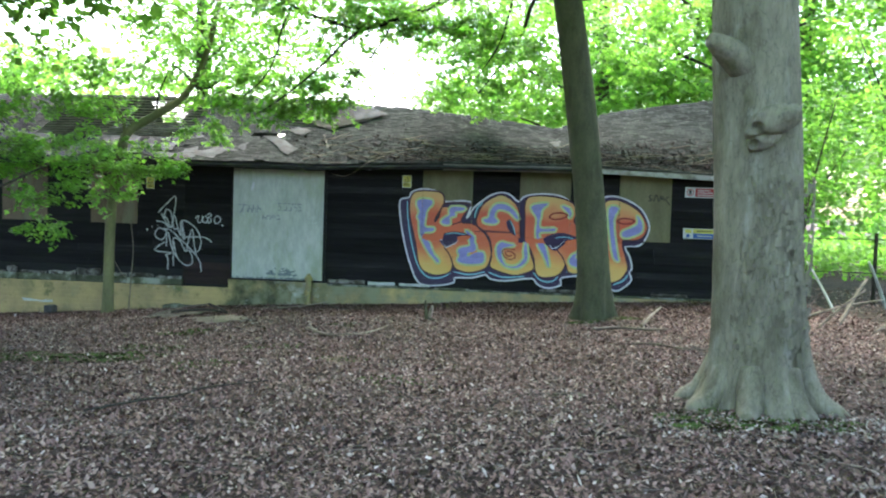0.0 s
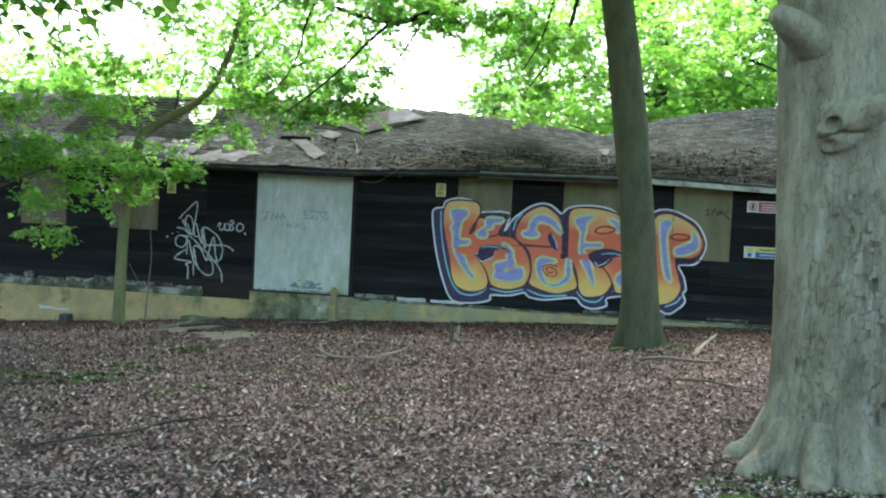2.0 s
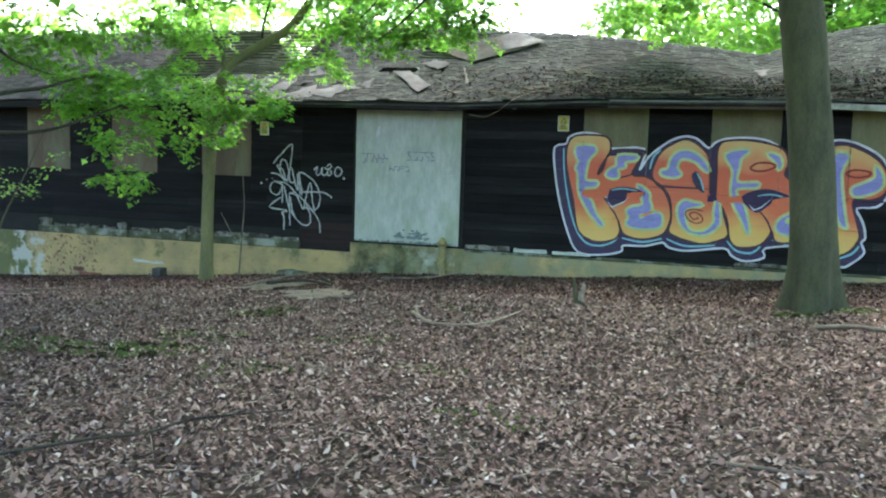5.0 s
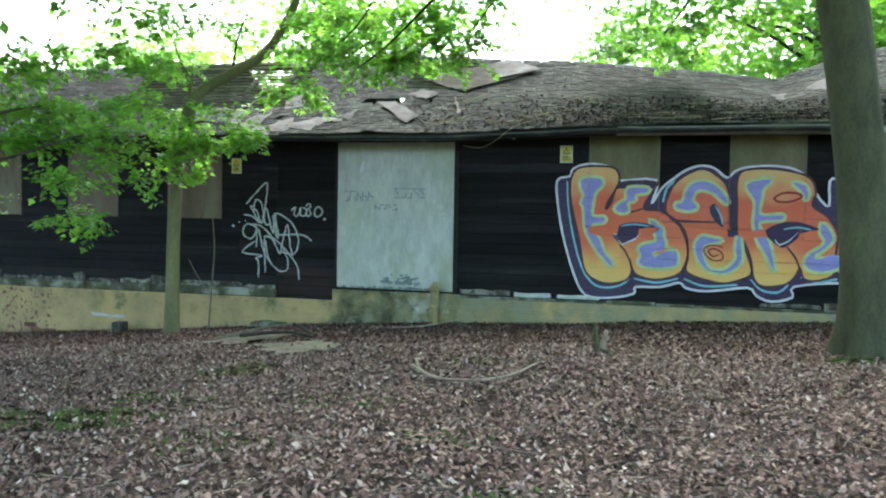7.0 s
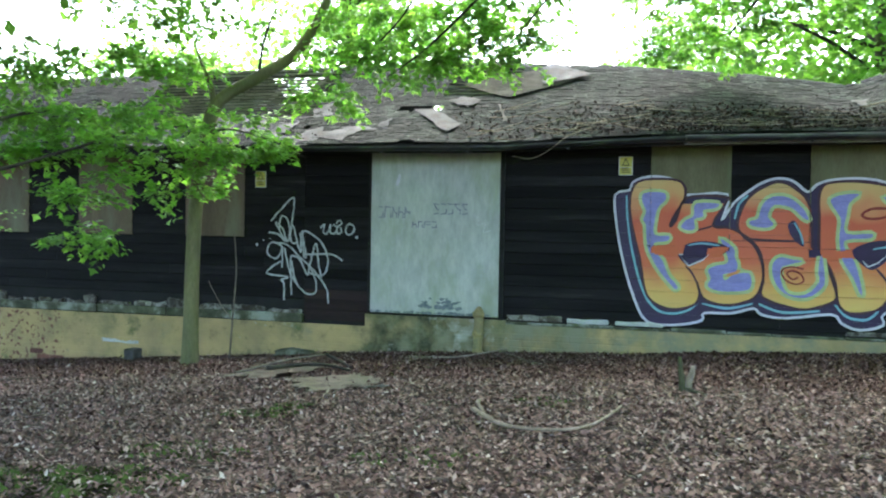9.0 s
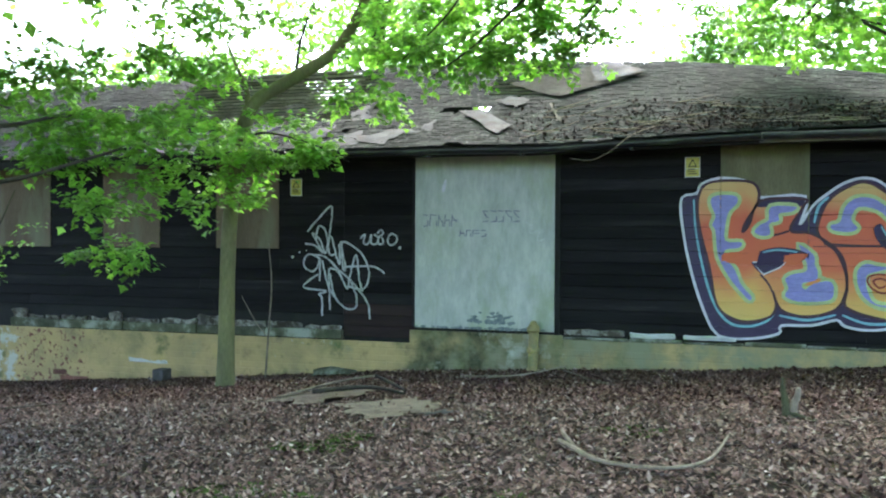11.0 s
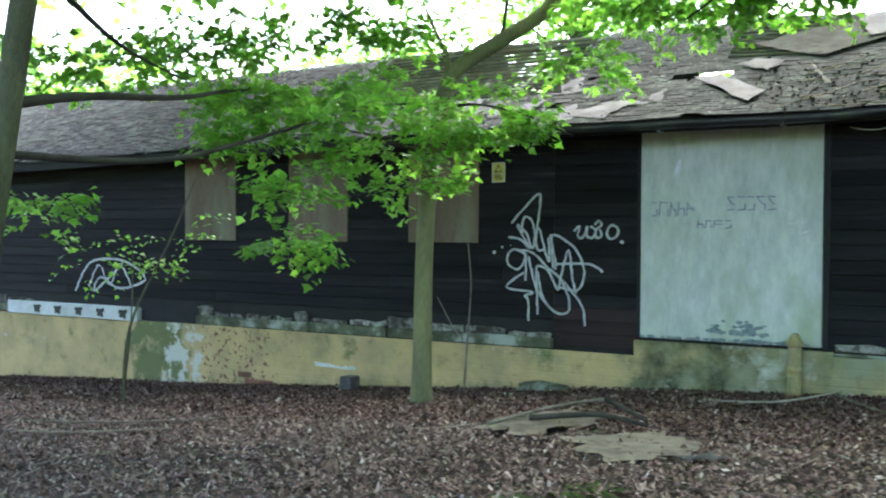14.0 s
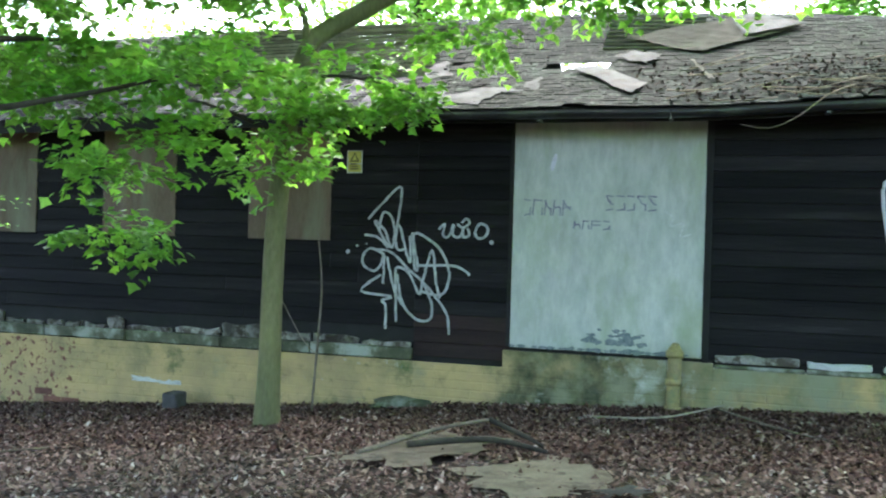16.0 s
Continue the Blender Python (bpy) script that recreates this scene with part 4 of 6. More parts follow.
part("burr", burr((ax - 0.08, ay - 0.32, 2.43), 0.135, 2.0), BARK, beech, "knotted burr", True)
part("burr", burr((ax - 0.12, ay - 0.3, 2.3), 0.085, 5.0), BARK, beech, "knotted burr", True)
for k, (a, l, r) in enumerate(((205, 0.42, 0.12), (250, 0.3, 0.1), (296, 0.3, 0.1), (338, 0.62, 0.13), (20, 0.5, 0.1), (165, 0.3, 0.09))):
    d = Vector((math.cos(radians(a)), math.sin(radians(a)), 0))
    o = Vector((ax, ay, gz(ax, ay)))
    tip = o + d * (0.35 + l * 0.5)
    pts = (o + d * 0.26 + Vector((0, 0, 0.3)), o + d * 0.4 + Vector((0, 0, 0.09)), o + d * 0.54 + Vector((0, 0, 0.01)), Vector((tip.x, tip.y, gz(tip.x, tip.y) - 0.08)))
    limb(beech, pts, 0.12, r * 0.45, BARK, 12, "flared root", "root")

# the second beech
bx, by = 5.93, -2.65
beech2 = thing("beech_tree", (bx, by, gz(bx, by)), "slimmer dark beech leaning a little, moss at its foot", "tree")
part("trunk", trunk_mesh((bx, by, gz(bx, by)), (-1.05, 0.1), 8.0, 0.215, 0.18, 0.55, 4, 0.4, 32, 60, 1.3), BARK_DARK, beech2, smooth=True)
limb(beech2, ((bx - 0.45, by, 4.9), (4.7, -2.4, 5.15), (3.7, -1.8, 4.75), (2.96, -1.8, 4.45), (2.47, -1.8, 4.32), (1.8, -1.8, 4.47), (1.2, -1.7, 4.75)), 0.06, 0.02, BARK_LIMB)
limb(beech2, ((2.47, -1.8, 4.32), (2.14, -1.8, 4.03), (1.81, -1.7, 3.73), (1.06, -1.2, 3.3), (0.5, -0.9, 3.05)), 0.025, 0.007, BARK_LIMB, 7)
limb(beech2, ((1.4, -1.78, 4.62), (1.25, -1.8, 4.2), (1.21, -1.8, 3.93), (0.88, -1.5, 3.55), (0.2, -1.0, 3.2)), 0.02, 0.006, BARK_LIMB, 7)
limb(beech2, ((2.96, -1.8, 4.45), (2.6, -1.5, 4.0), (2.1, -1.0, 3.6), (1.8, -0.8, 3.35)), 0.016, 0.006, BARK_LIMB, 6)
limb(beech2, ((4.75, -2.2, 5.1), (4.6, -1.8, 4.5), (4.45, -1.6, 4.1), (4.1, -0.6, 3.8)), 0.022, 0.006, BARK_LIMB, 7)
limb(beech2, ((bx - 0.3, by, 4.6), (bx - 0.9, by + 1.0, 4.9), (bx - 1.2, by + 2.6, 4.5), (bx - 1.9, by + 3.9, 3.8)), 0.05, 0.012, BARK_LIMB)
limb(beech2, ((bx - 0.1, by, 5.0), (bx + 0.6, by + 0.8, 5.2), (bx + 1.4, by + 1.8, 4.9), (bx + 2.4, by + 2.2, 4.6)), 0.05, 0.012, BARK_LIMB)
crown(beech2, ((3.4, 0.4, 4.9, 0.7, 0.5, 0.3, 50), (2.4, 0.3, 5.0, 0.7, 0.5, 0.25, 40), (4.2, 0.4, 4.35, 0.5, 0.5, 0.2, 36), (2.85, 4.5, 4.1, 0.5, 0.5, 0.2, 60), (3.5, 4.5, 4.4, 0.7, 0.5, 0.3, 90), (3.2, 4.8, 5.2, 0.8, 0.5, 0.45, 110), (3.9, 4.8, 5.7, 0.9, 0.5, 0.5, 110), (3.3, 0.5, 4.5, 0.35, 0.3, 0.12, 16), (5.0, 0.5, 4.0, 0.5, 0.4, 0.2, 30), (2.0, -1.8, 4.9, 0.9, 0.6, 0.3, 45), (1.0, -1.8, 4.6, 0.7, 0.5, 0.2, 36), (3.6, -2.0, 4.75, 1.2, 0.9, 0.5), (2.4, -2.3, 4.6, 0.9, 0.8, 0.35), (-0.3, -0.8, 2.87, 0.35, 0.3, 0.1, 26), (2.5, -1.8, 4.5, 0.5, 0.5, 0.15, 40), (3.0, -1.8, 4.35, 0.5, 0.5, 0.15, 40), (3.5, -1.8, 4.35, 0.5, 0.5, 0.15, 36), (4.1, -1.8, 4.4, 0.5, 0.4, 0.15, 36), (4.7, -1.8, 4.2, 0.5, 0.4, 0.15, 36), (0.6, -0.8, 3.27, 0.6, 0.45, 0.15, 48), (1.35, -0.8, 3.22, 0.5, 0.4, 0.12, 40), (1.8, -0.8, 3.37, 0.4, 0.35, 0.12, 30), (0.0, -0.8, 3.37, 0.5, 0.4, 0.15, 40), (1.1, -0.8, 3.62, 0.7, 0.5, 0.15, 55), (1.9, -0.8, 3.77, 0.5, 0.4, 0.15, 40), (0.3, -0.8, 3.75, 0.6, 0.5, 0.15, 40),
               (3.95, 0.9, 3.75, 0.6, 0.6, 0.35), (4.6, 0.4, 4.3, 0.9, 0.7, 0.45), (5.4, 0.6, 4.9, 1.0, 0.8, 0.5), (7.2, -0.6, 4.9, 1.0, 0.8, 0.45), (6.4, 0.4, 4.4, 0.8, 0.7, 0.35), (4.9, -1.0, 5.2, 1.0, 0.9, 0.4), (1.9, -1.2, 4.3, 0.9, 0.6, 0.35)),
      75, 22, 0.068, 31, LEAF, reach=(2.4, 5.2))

# the young maple before the wall
mx, my = -1.385, -1.68
maple = thing("maple_tree", (mx, my, gz(mx, my)), "young maple with a slim pale trunk forking high, in fresh leaf", "tree")
part("trunk", trunk_mesh((mx, my, gz(mx, my)), (0.19, 0.1), 2.75, 0.084, 0.066, 0.4, 3, 3.0, 18, 34, 5.0), BARK_YOUNG, maple, smooth=True)
limb(maple, ((mx + 0.12, my + 0.09, 2.4), (mx + 0.2, my + 0.2, 2.76), (mx + 0.52, my + 0.5, 3.06), (mx + 0.86, my + 0.8, 3.42), (mx + 1.1, my + 1.1, 4.2), (mx + 1.3, my + 1.4, 5.8)), 0.078, 0.04, BARK_YOUNG, 10)
limb(maple, ((mx + 0.16, my + 0.14, 2.7), (mx + 0.13, my + 0.16, 2.9), (mx + 0.03, my + 0.18, 3.08), (mx - 0.15, my + 0.25, 3.4)), 0.034, 0.01, BARK_YOUNG)
limb(maple, ((mx + 0.5, my + 0.5, 3.05), (mx + 0.55, my + 0.5, 3.4), (mx + 0.8, my + 0.3, 3.75)), 0.02, 0.006, BARK_LIMB)
limb(maple, ((mx + 0.03, my, 2.2), (mx + 0.45, my - 0.2, 2.4), (mx + 1.0, my - 0.3, 2.3), (mx + 1.45, my - 0.3, 2.1)), 0.016, 0.004, BARK_LIMB, 6)
limb(maple, ((mx, my, 2.05), (mx - 0.35, my - 0.6, 2.2), (mx - 0.7, my - 1.1, 2.0), (mx - 0.75, my - 1.25, 1.5)), 0.014, 0.004, BARK_LIMB, 6)
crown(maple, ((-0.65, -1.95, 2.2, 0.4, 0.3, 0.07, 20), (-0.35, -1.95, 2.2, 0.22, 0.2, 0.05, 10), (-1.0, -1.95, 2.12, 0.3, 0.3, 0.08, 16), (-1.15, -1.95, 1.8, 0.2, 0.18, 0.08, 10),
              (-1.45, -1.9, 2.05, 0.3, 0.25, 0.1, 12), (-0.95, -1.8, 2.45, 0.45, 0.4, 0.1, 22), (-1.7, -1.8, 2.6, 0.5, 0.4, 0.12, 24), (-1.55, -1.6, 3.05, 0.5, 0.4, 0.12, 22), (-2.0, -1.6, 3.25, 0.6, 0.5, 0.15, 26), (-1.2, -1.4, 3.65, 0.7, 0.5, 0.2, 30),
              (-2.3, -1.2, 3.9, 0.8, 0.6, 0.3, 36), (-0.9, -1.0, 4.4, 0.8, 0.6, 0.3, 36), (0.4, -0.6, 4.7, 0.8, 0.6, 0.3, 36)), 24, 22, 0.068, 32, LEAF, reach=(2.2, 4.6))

# the slim leaning tree with long low limbs
sx, sy = -1.82, -5.58
slim = thing("young_tree", (sx, sy, gz(sx, sy)), "slim dark leaning tree with long low leafy limbs", "tree")
part("trunk", trunk_mesh((sx, sy, gz(sx, sy)), (0.95, 0.55), 7.0, 0.075, 0.045, 0.3, 3, 0.9, 16, 40), BARK_DARK, slim, smooth=True)
limb(slim, ((sx + 0.32, sy + 0.2, 2.0), (sx + 0.0, sy + 0.9, 2.15), (sx - 0.3, sy + 1.9, 2.3), (sx - 0.5, sy + 2.8, 2.5), (sx - 0.6, sy + 3.7, 2.55)), 0.03, 0.008, BARK_LIMB)
limb(slim, ((sx + 0.28, sy + 0.18, 1.75), (sx + 0.25, sy + 1.2, 1.8), (sx + 0.2, sy + 2.2, 2.05), (sx + 0.3, sy + 3.0, 2.3), (sx + 0.5, sy + 3.7, 2.45)), 0.022, 0.006, BARK_LIMB)
limb(slim, ((sx + 0.45, sy + 0.28, 2.6), (sx - 0.1, sy + 1.2, 2.5), (sx - 0.5, sy + 2.2, 2.45)), 0.02, 0.005, BARK_LIMB, 6)
limb(slim, ((sx + 0.45, sy + 0.28, 2.9), (sx - 0.2, sy + 0.9, 3.1), (sx - 0.8, sy + 2.0, 3.0)), 0.02, 0.005, BARK_LIMB, 6)
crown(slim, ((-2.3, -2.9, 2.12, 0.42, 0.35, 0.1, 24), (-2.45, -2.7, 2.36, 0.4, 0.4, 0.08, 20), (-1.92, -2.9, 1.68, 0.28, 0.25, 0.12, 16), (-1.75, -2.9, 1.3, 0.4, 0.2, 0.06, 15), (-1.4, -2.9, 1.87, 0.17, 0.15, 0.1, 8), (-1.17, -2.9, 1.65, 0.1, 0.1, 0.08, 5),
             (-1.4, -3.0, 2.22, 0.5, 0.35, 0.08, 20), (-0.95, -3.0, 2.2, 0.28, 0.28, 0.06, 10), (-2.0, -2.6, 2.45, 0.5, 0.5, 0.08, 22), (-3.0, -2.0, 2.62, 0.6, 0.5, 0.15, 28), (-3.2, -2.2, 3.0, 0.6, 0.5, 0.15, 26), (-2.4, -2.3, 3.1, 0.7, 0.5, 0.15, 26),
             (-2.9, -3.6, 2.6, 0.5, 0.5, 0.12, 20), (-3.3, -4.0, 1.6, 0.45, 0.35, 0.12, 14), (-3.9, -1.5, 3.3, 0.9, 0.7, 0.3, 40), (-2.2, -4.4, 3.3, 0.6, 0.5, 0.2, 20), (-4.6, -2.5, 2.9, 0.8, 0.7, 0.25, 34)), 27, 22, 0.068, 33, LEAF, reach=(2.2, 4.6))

# saplings against the wall
px_, py_ = -4.15, -2.4
sapling = thing("sapling", (px_, py_, gz(px_, py_)), "thin leafy sapling with two stems", "sapling")
limb(sapling, ((px_, py_, gz(px_, py_) - 0.05), (px_ - 0.02, py_ + 0.1, 0.5), (px_ + 0.18, py_ + 0.4, 1.3), (px_ + 0.42, py_ + 0.5, 1.9)), 0.017, 0.005, BARK_DARK, 6, name="stem")
limb(sapling, ((px_ - 0.02, py_, gz(px_, py_) - 0.05), (px_ - 0.12, py_ + 0.2, 0.5), (px_ - 0.2, py_ + 0.3, 1.2)), 0.012, 0.004, BARK_DARK, 6, name="stem")
crown(sapling, ((-4.5, -2.1, 1.25, 0.65, 0.35, 0.18), (-4.0, -2.0, 1.0, 0.35, 0.25, 0.18), (-4.9, -2.0, 1.05, 0.5, 0.3, 0.12), (-3.8, -1.9, 1.35, 0.3, 0.2, 0.2)), 8, 8, 0.05, 35, LEAF)
stick = thing("bare_sapling", (-1.62, -0.5, gz(-1.62, -0.5)), "bare dead sapling stem leaning to the wall", "sapling")
limb(stick, ((-1.6, -0.5, gz(-1.6, -0.5) - 0.04), (-1.58, -0.45, 0.4), (-1.6, -0.35, 0.9), (-1.72, -0.2, 1.35)), 0.012, 0.006, TWIG, 6, name="stem")
limb(stick, ((-1.6, -0.42, 0.3), (-1.75, -0.42, 0.45), (-1.95, -0.4, 0.75)), 0.006, 0.003, TWIG, 5, name="side_twig")


# trees behind the hut
def far_tree(x, y, h, r, clumps, seed, size=0.15, twigs=42, lift=0.35):
    t = thing("woodland_tree", (x, y, gz(x, y)), "tall broadleaved tree in bright spring leaf behind the hut", "tree", "trees behind the hut")
    part("trunk", trunk_mesh((x, y, gz(x, y)), (0.3 * math.sin(seed), 0.2), h, r, r * 0.5, 0.4, 4, seed, 12, 20), BARK_DARK, t, smooth=True)
    rnd = random.Random(seed)
    cl = []
    for k in range(clumps):
        a = rnd.uniform(0, 2 * math.pi)
        d = rnd.uniform(0.3, 1.0) * h * 0.34
        z = gz(x, y) + h * rnd.uniform(lift, 1.0)
        p = Vector((x + d * math.cos(a), y + d * math.sin(a), z))
        cl.append((*p, rnd.uniform(0.7, 1.4), rnd.uniform(0.7, 1.4), rnd.uniform(0.35, 0.8)))
        if k % 2 == 0:
            limb(t, ((x, y, z - 0.8), (0.5 * (x + p.x), 0.5 * (y + p.y), z - 0.3), tuple(p)), 0.05, 0.015, BARK_LIMB, 5)
    crown(t, cl, twigs, 9, size, seed + 50, LEAF_FAR, detail=False, flat=0.6)
    return t


woods = []
for k, (x, y, h) in enumerate(((-13, 5.5, 5.4), (-6.6, 9.0, 4.4), (-3.6, 8.2, 8.0), (6.6, 6.4, 7.5), (9.2, 5.2, 8.5), (11.5, 8.0, 9.0), (4.6, 10.5, 5.2), (-17, 7.0, 6.0), (14.5, 6.0, 9.0), (8.5, 11.5, 10.0), (-12, 13, 7.0), (17.5, 10.5, 10.0), (13, 15, 11.0))):
    woods.append(far_tree(x, y, h, 0.14 + 0.012 * h, 26, 60 + k))


# shrubs and young trees beyond the hut's end
def shrub(x, y, h, seed, size=0.09):
    s = thing("shrub", (x, y, gz(x, y)), "thin-stemmed woodland shrub in bright leaf", "shrub", "shrubs beyond the hut")
    rnd = random.Random(seed)
    cl = []
    for k in range(5):
        a = rnd.uniform(0, 6.28)
        tip = (x + 0.5 * h * 0.5 * math.cos(a), y + 0.25 * h * math.sin(a), gz(x, y) + h * rnd.uniform(0.7, 1.0))
        limb(s, ((x, y, gz(x, y) - 0.05), (x + 0.1 * math.cos(a), y + 0.1 * math.sin(a), gz(x, y) + 0.4 * h), tip), 0.03, 0.008, BARK_DARK, 6, name="stem")
        for q in (0.55, 0.8, 1.0):
            cl.append((x + (tip[0] - x) * q + rnd.uniform(-0.4, 0.4), y + (tip[1] - y) * q + rnd.uniform(-0.4, 0.4), gz(x, y) + (tip[2] - gz(x, y)) * q, 0.55, 0.55, 0.25))
    crown(s, cl, 22, 10, size, seed, LEAF, detail=False, flat=0.5)


for k, (x, y, h) in enumerate(((9.6, 0.8, 3.6), (10.8, -1.2, 4.2), (11.8, 1.6, 4.6), (9.2, 3.0, 4.2), (12.6, -3.0, 4.6), (13.5, 0.5, 5.0), (10.2, 4.4, 4.6), (14.5, 3.2, 5.0))):
    shrub(x, y, h, 200 + k)

# ---- paint on the boards ----
def face_y(x, z):
    """How far out the wall's face stands at a place."""
    if any(a - 0.005 <= x <= b + 0.005 for a, b in WINDOWS) and z > SILL:
        return -0.0275
    if DOOR_X[0] <= x <= DOOR_X[1]:
        return -0.0305
    return lap_y(z) - 0.001


def drape(bm, layer):
    """Lays a flat shape drawn in x and z onto the lapped boards."""
    zs = [v.co.z for v in bm.verts]
    xs = [v.co.x for v in bm.verts]
    k0, k1 = int((min(zs) - 0.05) / LAP), int((max(zs) - 0.05) / LAP) + 1
    cuts = [((0, 0, 0.05 + LAP * k + e), (0, 0, 1)) for k in range(k0, k1 + 1) for e in (0.0, -0.003)]
    cuts += [((w + e, 0, 0), (1, 0, 0)) for a, b in WINDOWS for w in (a, b) for e in (-0.006, 0.006) if min(xs) < w < max(xs)]
    for co, no in cuts:
        bmesh.ops.bisect_plane(bm, geom=bm.verts[:] + bm.edges[:] + bm.faces[:], plane_co=co, plane_no=no)
    for v in bm.verts:
        v.co.y = face_y(v.co.x, v.co.z + 1e-5) - 0.0012 * layer
    return bm


def patch(pts, layer, steps=4, grow=0.0):
    """A filled rounded shape."""
    line = smooth_line([(x, 0, z) for x, z in pts], steps, True) if steps > 1 else [Vector((x, 0, z)) for x, z in pts]
    if grow:
        n = len(line)
        area = sum(line[i].x * line[(i + 1) % n].z - line[(i + 1) % n].x * line[i].z for i in range(n))
        sign = 1 if area > 0 else -1
        moved = []
        for i in range(n):
            t = (line[(i + 1) % n] - line[i - 1]).normalized()
            moved.append(line[i] + Vector((t.z, 0, -t.x)) * grow * sign)
        line = moved
    bm = bmesh.new()
    vs = [bm.verts.new(p) for p in line]
    es = [bm.edges.new((vs[i], vs[(i + 1) % len(vs)])) for i in range(len(vs))]
    bmesh.ops.triangle_fill(bm, use_beauty=True, edges=es, normal=(0, -1, 0))
    return drape(bm, layer)


def stroke(pts, width, layer, closed=False, steps=5, taper=False):
    """A sprayed line."""
    line = smooth_line([(x, 0, z) for x, z in pts], steps, closed)
    n = len(line)
    bm = bmesh.new()
    rows = []
    for i, p in enumerate(line):
        a = line[(i - 1) % n] if closed or i else p
        b = line[(i + 1) % n] if closed or i + 1 < n else p
        t = (b - a)
        t = t.normalized() if t.length > 1e-6 else Vector((1, 0, 0))
        w = width * (1 + 0.18 * noise.noise(p * 9.0))
        if taper:
            w *= 0.45 + 0.55 * math.sin(math.pi * (0.1 + 0.8 * i / n))
        d = Vector((-t.z, 0, t.x)) * w / 2
        rows.append((bm.verts.new(p - d), bm.verts.new(p + d)))
    pairs = list(zip(rows, rows[1:] + rows[:1])) if closed else list(zip(rows, rows[1:]))
    for (a, b), (c, e) in pairs:
        bm.faces.new((a, c, e, b))
    return drape(bm, layer)


graffiti = thing("graffiti_piece", (4.9, -0.035, 0.45), "large orange and yellow bubble-letter graffiti outlined in navy and white", "graffiti")

SIL_A = [(2.86, 1.84), (3.01, 1.89), (3.05, 1.98), (3.23, 2.04), (3.46, 2.01), (3.58, 1.92), (3.62, 1.84), (4.03, 1.85), (3.98, 1.57), (4.09, 1.75), (4.24, 1.88), (4.37, 1.97), (4.53, 2.02), (4.68, 1.99), (4.82, 1.88), (4.9, 1.95), (5.03, 2.0), (5.29, 2.02), (5.55, 1.98), (5.72, 1.85), (5.8, 1.68), (5.92, 1.57), (5.92, 1.85), (6.03, 1.89)]
SIL_B = [(6.25, 2.0), (6.42, 2.01), (6.61, 1.95), (6.83, 1.81), (6.96, 1.55), (6.91, 1.34), (6.8, 1.22), (6.59, 1.2), (6.67, 1.03), (6.71, 0.85), (6.67, 0.78), (6.71, 0.66), (6.6, 0.54), (6.44, 0.47)]
SIL_C = [(6.12, 0.66), (6.05, 0.71), (5.58, 0.65), (5.57, 0.53), (5.35, 0.47), (5.18, 0.53), (5.08, 0.62), (4.64, 0.56), (4.4, 0.59), (4.32, 0.65), (4.1, 0.59), (3.82, 0.58), (3.8, 0.5), (3.54, 0.44), (3.23, 0.46), (3.08, 0.72), (2.95, 1.14), (2.87, 1.56)]
OUTER = SIL_A + SIL_B + SIL_C
part("shadow", patch(OUTER, 1, 3), P_NAVY, graffiti, "navy block shadow")
part("outline", stroke(OUTER, 0.026, 2, True, 3), P_WHITE, graffiti, "white outline")

LETTERS = (
    [(3.03, 1.87), (3.1, 1.98), (3.25, 2.01), (3.5, 2), (3.59, 1.93), (3.59, 1.79), (3.48, 1.6), (3.45, 1.5), (3.51, 1.57), (3.62, 1.81), (4.02, 1.82), (4.01, 1.75), (3.89, 1.52), (4.07, 1.49), (4.25, 1.39), (4.37, 1.25), (4.41, 1.04), (4.39, 0.89), (4.32, 0.76), (4.15, 0.69), (3.98, 0.68), (3.81, 0.74), (3.74, 0.91), (3.77, 0.77), (3.71, 0.66), (3.53, 0.61), (3.38, 0.63), (3.25, 0.71), (3.19, 0.84), (3.14, 1.13), (3.07, 1.41), (3.02, 1.66)],
    [(4.14, 1.52), (4.16, 1.64), (4.24, 1.81), (4.38, 1.92), (4.54, 1.98), (4.69, 1.92), (4.82, 1.79), (4.86, 1.62), (4.87, 1.44), (4.89, 1.26), (5.02, 1.15), (5.1, 0.97), (5.12, 0.79), (5.03, 0.72), (4.83, 0.66), (4.67, 0.68), (4.49, 0.73), (4.39, 0.8), (4.41, 0.95), (4.39, 1.13), (4.31, 1.31), (4.19, 1.42)],
    [(4.93, 1.79), (4.96, 1.93), (5.07, 1.98), (5.37, 1.98), (5.69, 1.9), (5.78, 1.73), (5.75, 1.57), (5.91, 1.45), (6.03, 1.24), (6.05, 0.98), (5.99, 0.8), (5.84, 0.73), (5.69, 0.74), (5.64, 0.86), (5.62, 0.83), (5.56, 0.73), (5.45, 0.66), (5.25, 0.64), (5.15, 0.72), (5.11, 0.88), (5.05, 1.05), (4.95, 1.27), (4.94, 1.6)],
    [(6.2, 1.88), (6.38, 1.96), (6.59, 1.9), (6.8, 1.77), (6.93, 1.55), (6.87, 1.37), (6.72, 1.3), (6.54, 1.29), (6.61, 1.0), (6.64, 0.83), (6.52, 0.65), (6.32, 0.59), (6.1, 0.62), (6.01, 1.03), (6.1, 1.57)],
)
for k, pts in enumerate(LETTERS):
    part("letter", patch(pts, 3 + 0.8 * (3 - k)), P_FADE, graffiti, "orange and yellow letter")
for pts in ([(3.62, 1.08), (3.69, 1.0), (3.74, 0.9)], [(5.49, 1.1), (5.58, 0.99), (5.635, 0.86)], [(3.88, 1.51), (3.75, 1.47), (3.58, 1.44)], [(4.2, 1.385), (4.5, 1.37), (4.78, 1.37)]):
    part("letter_edge", stroke(pts, 0.022, 6.5, False, 4), P_LINE, graffiti, "dark plum letter edge")
